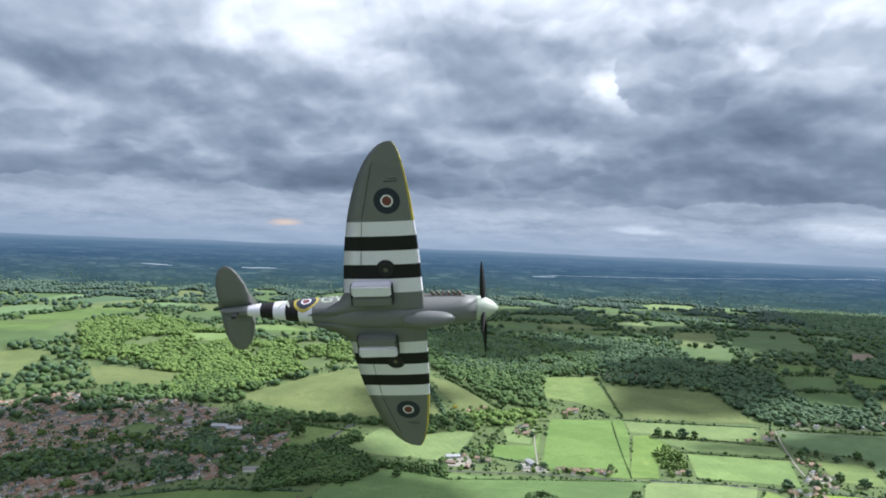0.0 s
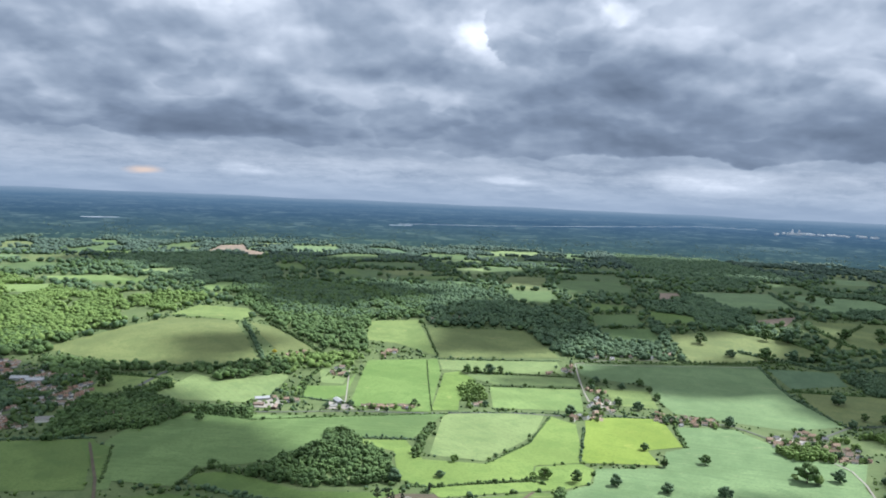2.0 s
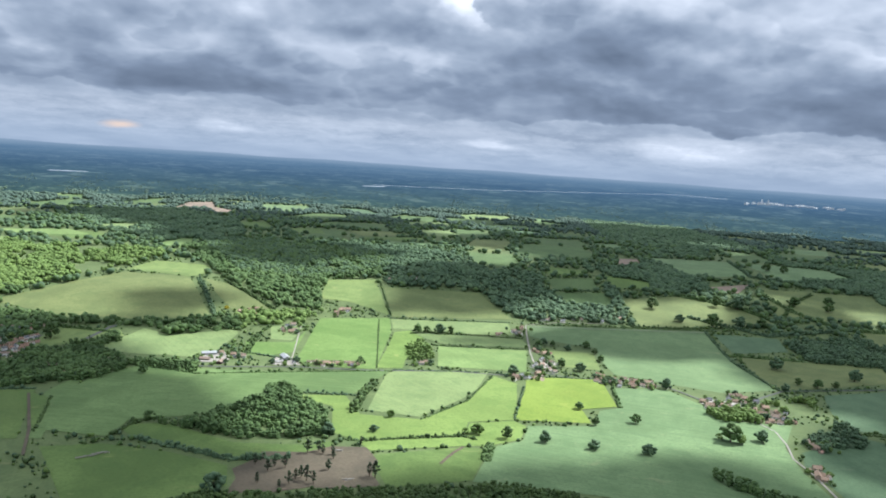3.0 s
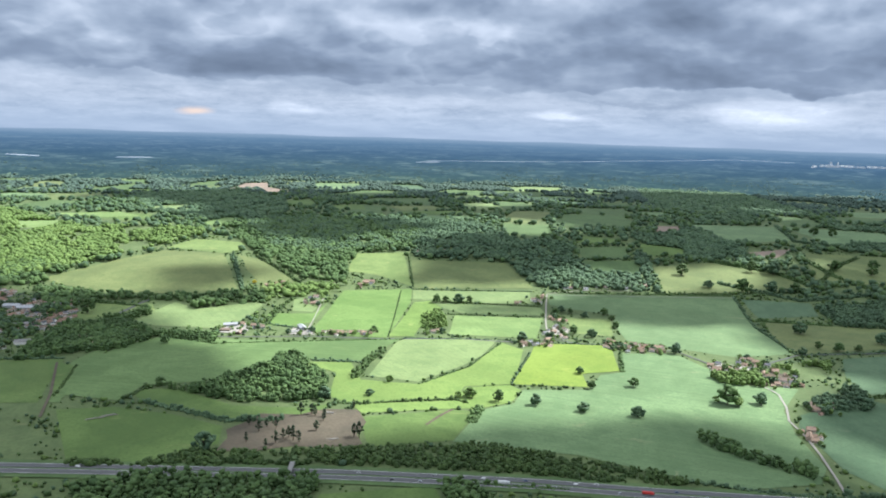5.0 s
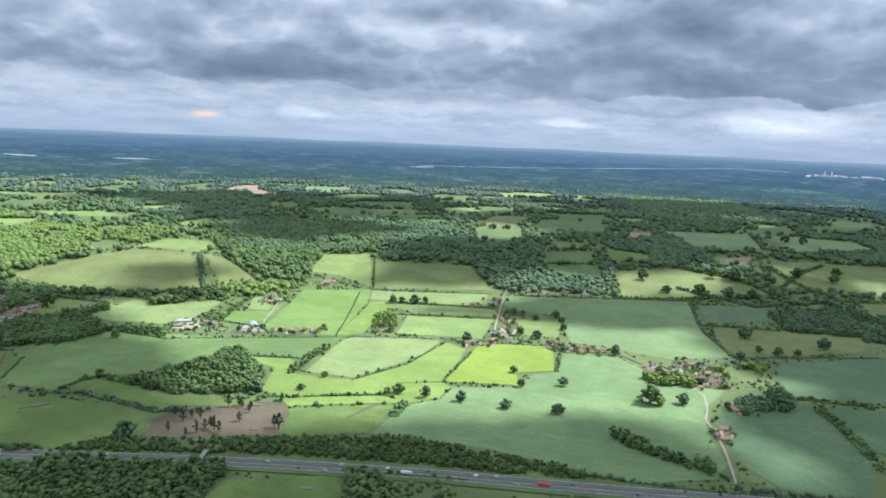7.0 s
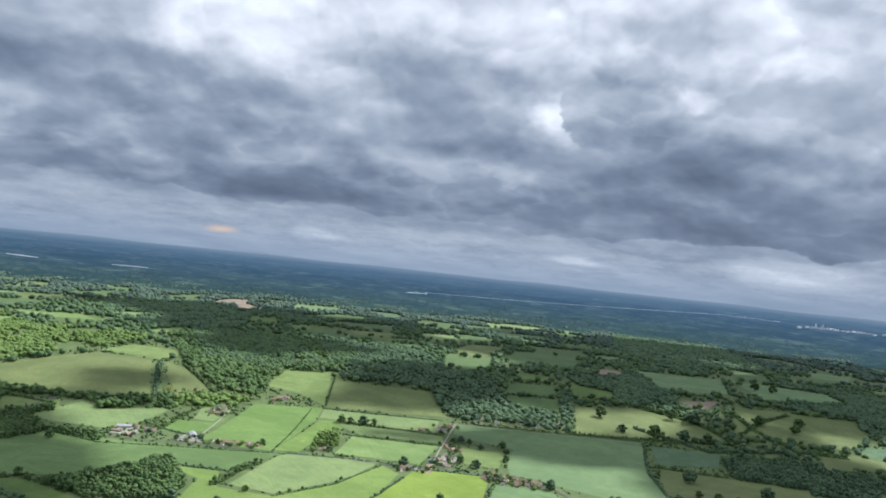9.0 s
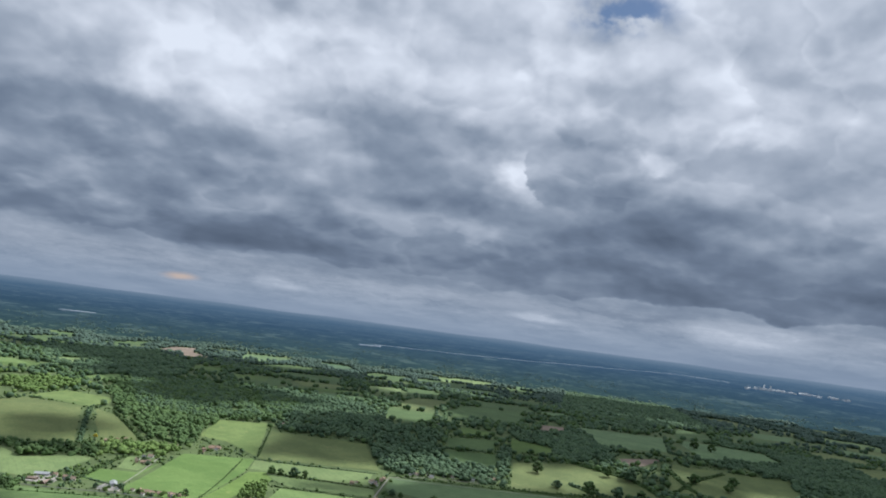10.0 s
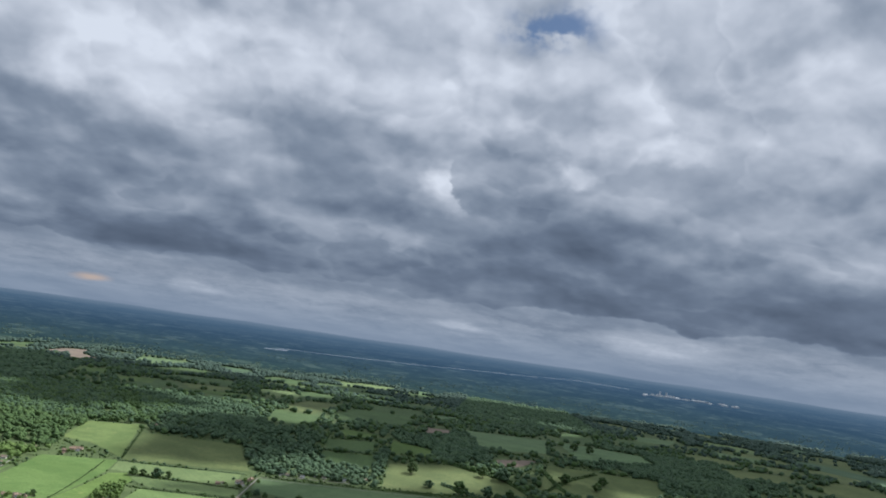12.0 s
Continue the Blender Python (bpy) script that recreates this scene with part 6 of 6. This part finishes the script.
    for a, b in zip(rings, rings[1:]):
        for k in range(24):
            spin.faces.new((a[k], a[(k + 1) % 24], b[(k + 1) % 24], b[k])).smooth = True
    spin.faces.new(rings[0]), spin.faces.new(rings[-1])
    bmesh.ops.recalc_face_normals(spin, faces=spin.faces[:])
    spinner = part("spinner", spin, P_SKY, top)
    for k in range(4):
        bm = bmesh.new()
        loops = []
        for s, c, tw in ((0.30, 0.10, 60), (0.55, 0.24, 50), (0.9, 0.27, 38), (1.25, 0.24, 30), (1.5, 0.16, 25), (1.62, 0.04, 22)):
            ca, sa = math.cos(radians(tw)), math.sin(radians(tw))
            loops.append([bm.verts.new((-0.48 + (u * c * sa + t * ca), u * c * ca - t * sa, s)) for u, t in ((-0.5, 0), (0, 0.022), (0.5, 0), (0, -0.022))])
        for a, b in zip(loops, loops[1:]):
            for j in range(4):
                bm.faces.new((a[j], a[(j + 1) % 4], b[(j + 1) % 4], b[j])).smooth = True
        bm.faces.new(loops[0]), bm.faces.new(loops[-1])
        bmesh.ops.recalc_face_normals(bm, faces=bm.faces[:])
        bmesh.ops.rotate(bm, verts=bm.verts, cent=(0, 0, 0), matrix=Matrix.Rotation(radians(90 * k - 2), 3, "X"))
        part("propeller_blade", bm, P_BLACK, spinner)
    scoop = bmesh.new()
    bmesh.ops.create_uvsphere(scoop, u_segments=18, v_segments=12, radius=1)
    bmesh.ops.transform(scoop, verts=scoop.verts, matrix=Matrix.Translation((-2.2, 0, -0.62)) @ Matrix.Diagonal((0.85, 0.27, 0.30, 1)))
    part("carburettor_intake", scoop, P_GREY, top, smooth=True)
    # cockpit
    hood = bmesh.new()
    bmesh.ops.create_uvsphere(hood, u_segments=20, v_segments=14, radius=1)
    bmesh.ops.transform(hood, verts=hood.verts, matrix=Matrix.Translation((-4.45, 0, 0.56)) @ Matrix.Diagonal((0.98, 0.30, 0.38, 1)))
    canopy = part("canopy", hood, M_CANOPY, top, "clear perspex bubble canopy", True)
    for x in (-3.85, -4.25, -4.95):
        w = 0.30 * math.sqrt(1 - ((x + 4.45) / 0.98) ** 2)
        h = 0.38 * math.sqrt(1 - ((x + 4.45) / 0.98) ** 2)
        arcs = [rod(0.018, 0.018, (x, w * math.cos(a), 0.56 + h * math.sin(a)), (x, w * math.cos(b), 0.56 + h * math.sin(b)), 6) for a, b in zip(np.linspace(0, math.pi, 9), np.linspace(0, math.pi, 9)[1:])]
        part("canopy_frame", joined(*arcs), P_GREEN, canopy)
    fin = [(0.30, -7.75, -9.25), (0.7, -8.05, -9.42), (1.1, -8.28, -9.42), (1.4, -8.50, -9.30), (1.58, -8.72, -9.10), (1.62, -8.85, -8.98)]
    part("fin", fin_bm(fin, "z", 0.05), P_GREEN, top)
    part("tail_wheel", joined(rod(0.10, 0.10, (-8.6, -0.05, -0.12), (-8.6, 0.05, -0.12), 12), rod(0.03, 0.03, (-8.5, 0, 0.1), (-8.6, 0, -0.12), 6)), M_RUBBER, top)
    part("aerial_mast", rod(0.03, 0.015, (-5.3, 0, 0.6), (-5.35, 0, 1.15), 6), P_GREEN, top)
    top.matrix_basis = pose(1.85, 23.85, 245.96, -64.7, -4.24, -4.64)
    tagged(top, "grey fighter aeroplane with black and white wing stripes, banking", "aeroplane")


fighter()

# ---------------------------------------------------------------- broken cloud overhead, out of view, added to shade parts of the land
M_CLOUD = mottled("cloud", (0.82, 0.83, 0.85), 0.92, 0.002, 1.0, 0, 0.0)
CLOUD_HEIGHT = 4000.0


def cloud(cx, cy, rx, ry, seed):
    """A lumpy flat cloud, unseen from the camera; cx, cy, rx, ry tell the ground it is placed to shade."""
    rng = np.random.default_rng(seed)
    n = int(110 + 150 * max(rx, ry) / min(rx, ry))
    a, d = rng.uniform(0, 6.283, n), np.sqrt(rng.uniform(0, 1, n))
    d *= 1 + 0.22 * np.sin(3 * a + seed) + 0.16 * np.sin(5 * a + 2 * seed) + 0.10 * np.sin(9 * a + seed)
    r = min(rx, ry) * rng.uniform(0.16, 0.36, n)
    over = SUN * (CLOUD_HEIGHT / SUN.z)
    x, y = cx + np.cos(a) * d * rx * 0.9, cy + np.sin(a) * d * ry * 0.9
    ob = new("cloud", clumps("cloud", x + over.x, y + over.y, CLOUD_HEIGHT + rng.uniform(0, 60, n), r, 0.4, M_CLOUD, rng))
    tagged(ob, "unseen lumpy pale grey cloud added to shade the farmland", "cloud", "clouds")


NEAR_SHADE = ((960, 850, 220, 270), (250, 400, 420, 85), (345, 478, 185, 64), (440, 440, 110, 66), (300, 400, 160, 60), (-420, 800, 150, 120), (-150, 705, 225, 125), (-70, 570, 200, 95), (620, 950, 190, 75), (690, 500, 70, 110), (-420, 880, 110, 130), (-270, 900, 180, 100), (-60, 975, 110, 20))
FAR_SHADE = ((1500, 1450, 420, 380), (640, 1290, 270, 120), (850, 1750, 380, 280), (1300, 2400, 560, 360), (110, 1450, 150, 130), (420, 1235, 140, 95), (370, 1115, 95, 50), (1060, 1330, 270, 140), (60, 2050, 480, 400), (-40, 1065, 60, 40), (2000, 2100, 460, 520))
for k, (cx, cy, rx, ry) in enumerate(NEAR_SHADE + FAR_SHADE):
    cloud(cx, cy, rx, ry, 60 + k)


# ---------------------------------------------------------------- wing tip of the aeroplane flown in
def alloy(n, place, w):
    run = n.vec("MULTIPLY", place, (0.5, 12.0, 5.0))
    painted_reflection = n.noise(run, 2.2, 4.0, 0.6)
    # bright and dark reflections painted as streaks; mauve offsets green light from the ground
    col = n.mix(n.step(painted_reflection, 0.44, 0.54), (0.84, 0.70, 0.90), (0.15, 0.12, 0.16))
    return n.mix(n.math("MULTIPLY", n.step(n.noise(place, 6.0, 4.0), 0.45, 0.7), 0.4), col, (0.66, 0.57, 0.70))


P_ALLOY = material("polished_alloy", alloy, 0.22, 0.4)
P_OLIVE = paint("olive_fairing", (0.085, 0.095, 0.065), 0.45)
P_GLOSS = paint("gloss_white", (0.78, 0.79, 0.80), 0.25, 0, 0.95)


def slab(corners, thick, nu=14, nv=6, swell=1.0):
    """A gently swollen panel between four corners: near tip, near root, far root, far tip."""
    a, b, c, d = (Vector(p) for p in corners)
    bm = bmesh.new()
    up = (b - a).cross(d - a).normalized()
    if up.y < 0:
        up = -up
    top, low = [], []
    for i in range(nu + 1):
        for grid, s in ((top, 1), (low, -1)):
            row = []
            for j in range(nv + 1):
                u, v = i / nu, j / nv
                p = a.lerp(b, u).lerp(d.lerp(c, u), v)
                row.append(bm.verts.new(p + up * s * thick * (0.12 + swell * math.sqrt(max(0, v * (1 - v))) * 1.2) * (0.55 + 0.45 * u)))
            grid.append(row)
    for i in range(nu):
        for j in range(nv):
            bm.faces.new((top[i][j], top[i + 1][j], top[i + 1][j + 1], top[i][j + 1])).smooth = True
            bm.faces.new((low[i][j], low[i][j + 1], low[i + 1][j + 1], low[i + 1][j])).smooth = True
        for j in (0, nv):
            bm.faces.new((top[i][j], low[i][j], low[i + 1][j], top[i + 1][j]))
    for i in (0, nu):
        for j in range(nv):
            bm.faces.new((top[i][j], low[i][j], low[i][j + 1], top[i][j + 1]))
    bmesh.ops.recalc_face_normals(bm, faces=bm.faces[:])
    return bm


FAIRING = ((0, 0.1), (0.1, 0.35), (0.45, 0.5), (1, 0.05), (0.85, -0.05), (0.45, -0.62), (0.3, -0.58), (0.05, -0.2))


def pod(at, length, deep, wide):
    """A hinge fairing: a faceted boat-shaped pod under the wing, narrower towards its keel."""
    bm = bmesh.new()
    rings = []
    for s in (-1, -0.8, 0.8, 1):
        k = 1.0 if abs(s) < 1 else 0.88
        rings.append([bm.verts.new((at[0] + (0.5 + (u - 0.5) * k) * length, at[1] + v * k * deep, at[2] + s * wide * (0.5 + 0.25 * v))) for u, v in FAIRING])
    for p, q in zip(rings, rings[1:]):
        for i in range(len(p)):
            j = (i + 1) % len(p)
            bm.faces.new((p[i], p[j], q[j], q[i]))
    bm.faces.new(rings[0])
    bm.faces.new(rings[-1])
    bmesh.ops.recalc_face_normals(bm, faces=bm.faces[:])
    return bm


def own_wing():
    top = new("aeroplane_wing")
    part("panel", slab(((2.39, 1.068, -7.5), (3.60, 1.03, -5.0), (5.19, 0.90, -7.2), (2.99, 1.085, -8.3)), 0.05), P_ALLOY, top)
    part("tip_cap", slab(((2.39, 1.08, -7.5), (2.92, 1.075, -6.55), (3.24, 1.19, -7.4), (2.64, 1.20, -7.6)), 0.015), P_GLOSS, top)
    part("leading_edge", slab(((2.39, 1.085, -7.49), (3.62, 1.055, -4.98), (3.64, 1.075, -5.03), (2.42, 1.10, -7.53)), 0.012), P_GLOSS, top)
    part("aileron", slab(((3.08, 1.06, -6.25), (3.42, 1.045, -5.7), (3.50, 1.10, -6.0), (3.16, 1.13, -6.45)), 0.02), P_GLOSS, top)
    for x, y, z, length, deep in ((2.716, 1.037, -7.5, 0.36, 0.05), (3.02, 1.035, -7.4, 0.30, 0.16), (3.114, 0.990, -6.95, 0.42, 0.175), (3.33, 0.962, -6.4, 0.50, 0.165)):
        fairing = part("hinge_fairing", pod((x, y, z), length, deep, 0.10), P_OLIVE, top, "olive painted hinge fairing")
        if deep > 0.1:
            for low, high in ((0.08, 0.27), (-0.38, -0.12)):
                part("access_panel", slab(((x + length * 0.18, y + deep * low, z + 0.095), (x + length * 0.42, y + deep * (low - 0.02), z + 0.095), (x + length * 0.42, y + deep * high, z + 0.10), (x + length * 0.12, y + deep * high * 0.7, z + 0.10)), 0.006, 4, 2), P_GLOSS, fairing)
    part("trim_tab", slab(((3.09, 1.10, -6.6), (3.52, 1.085, -6.5), (3.42, 1.163, -6.6), (3.09, 1.163, -6.65)), 0.015), P_GLOSS, top)
    part("light_housing", slab(((2.95, 1.115, -6.8), (3.2, 1.105, -6.75), (3.18, 1.165, -6.8), (3.02, 1.165, -6.8)), 0.012), P_GLOSS, top)
    part("static_wick", rod(0.008, 0.004, (2.40, 1.07, -7.5), (2.16, 1.03, -7.55), 6), P_BLACK, top)
    part("tip_light", joined(rod(0.012, 0.012, (3.02, 1.135, -6.70), (3.05, 1.135, -6.70), 8), rod(0.009, 0.009, (3.06, 1.133, -6.70), (3.13, 1.13, -6.70), 8)), P_BLACK, top)
    top.matrix_basis = pose(89.63, -33.75, 246.54, 84.85, -3.41, -10.55)
    tagged(top, "polished silver wing tip with olive hinge fairings", "wing")


own_wing()
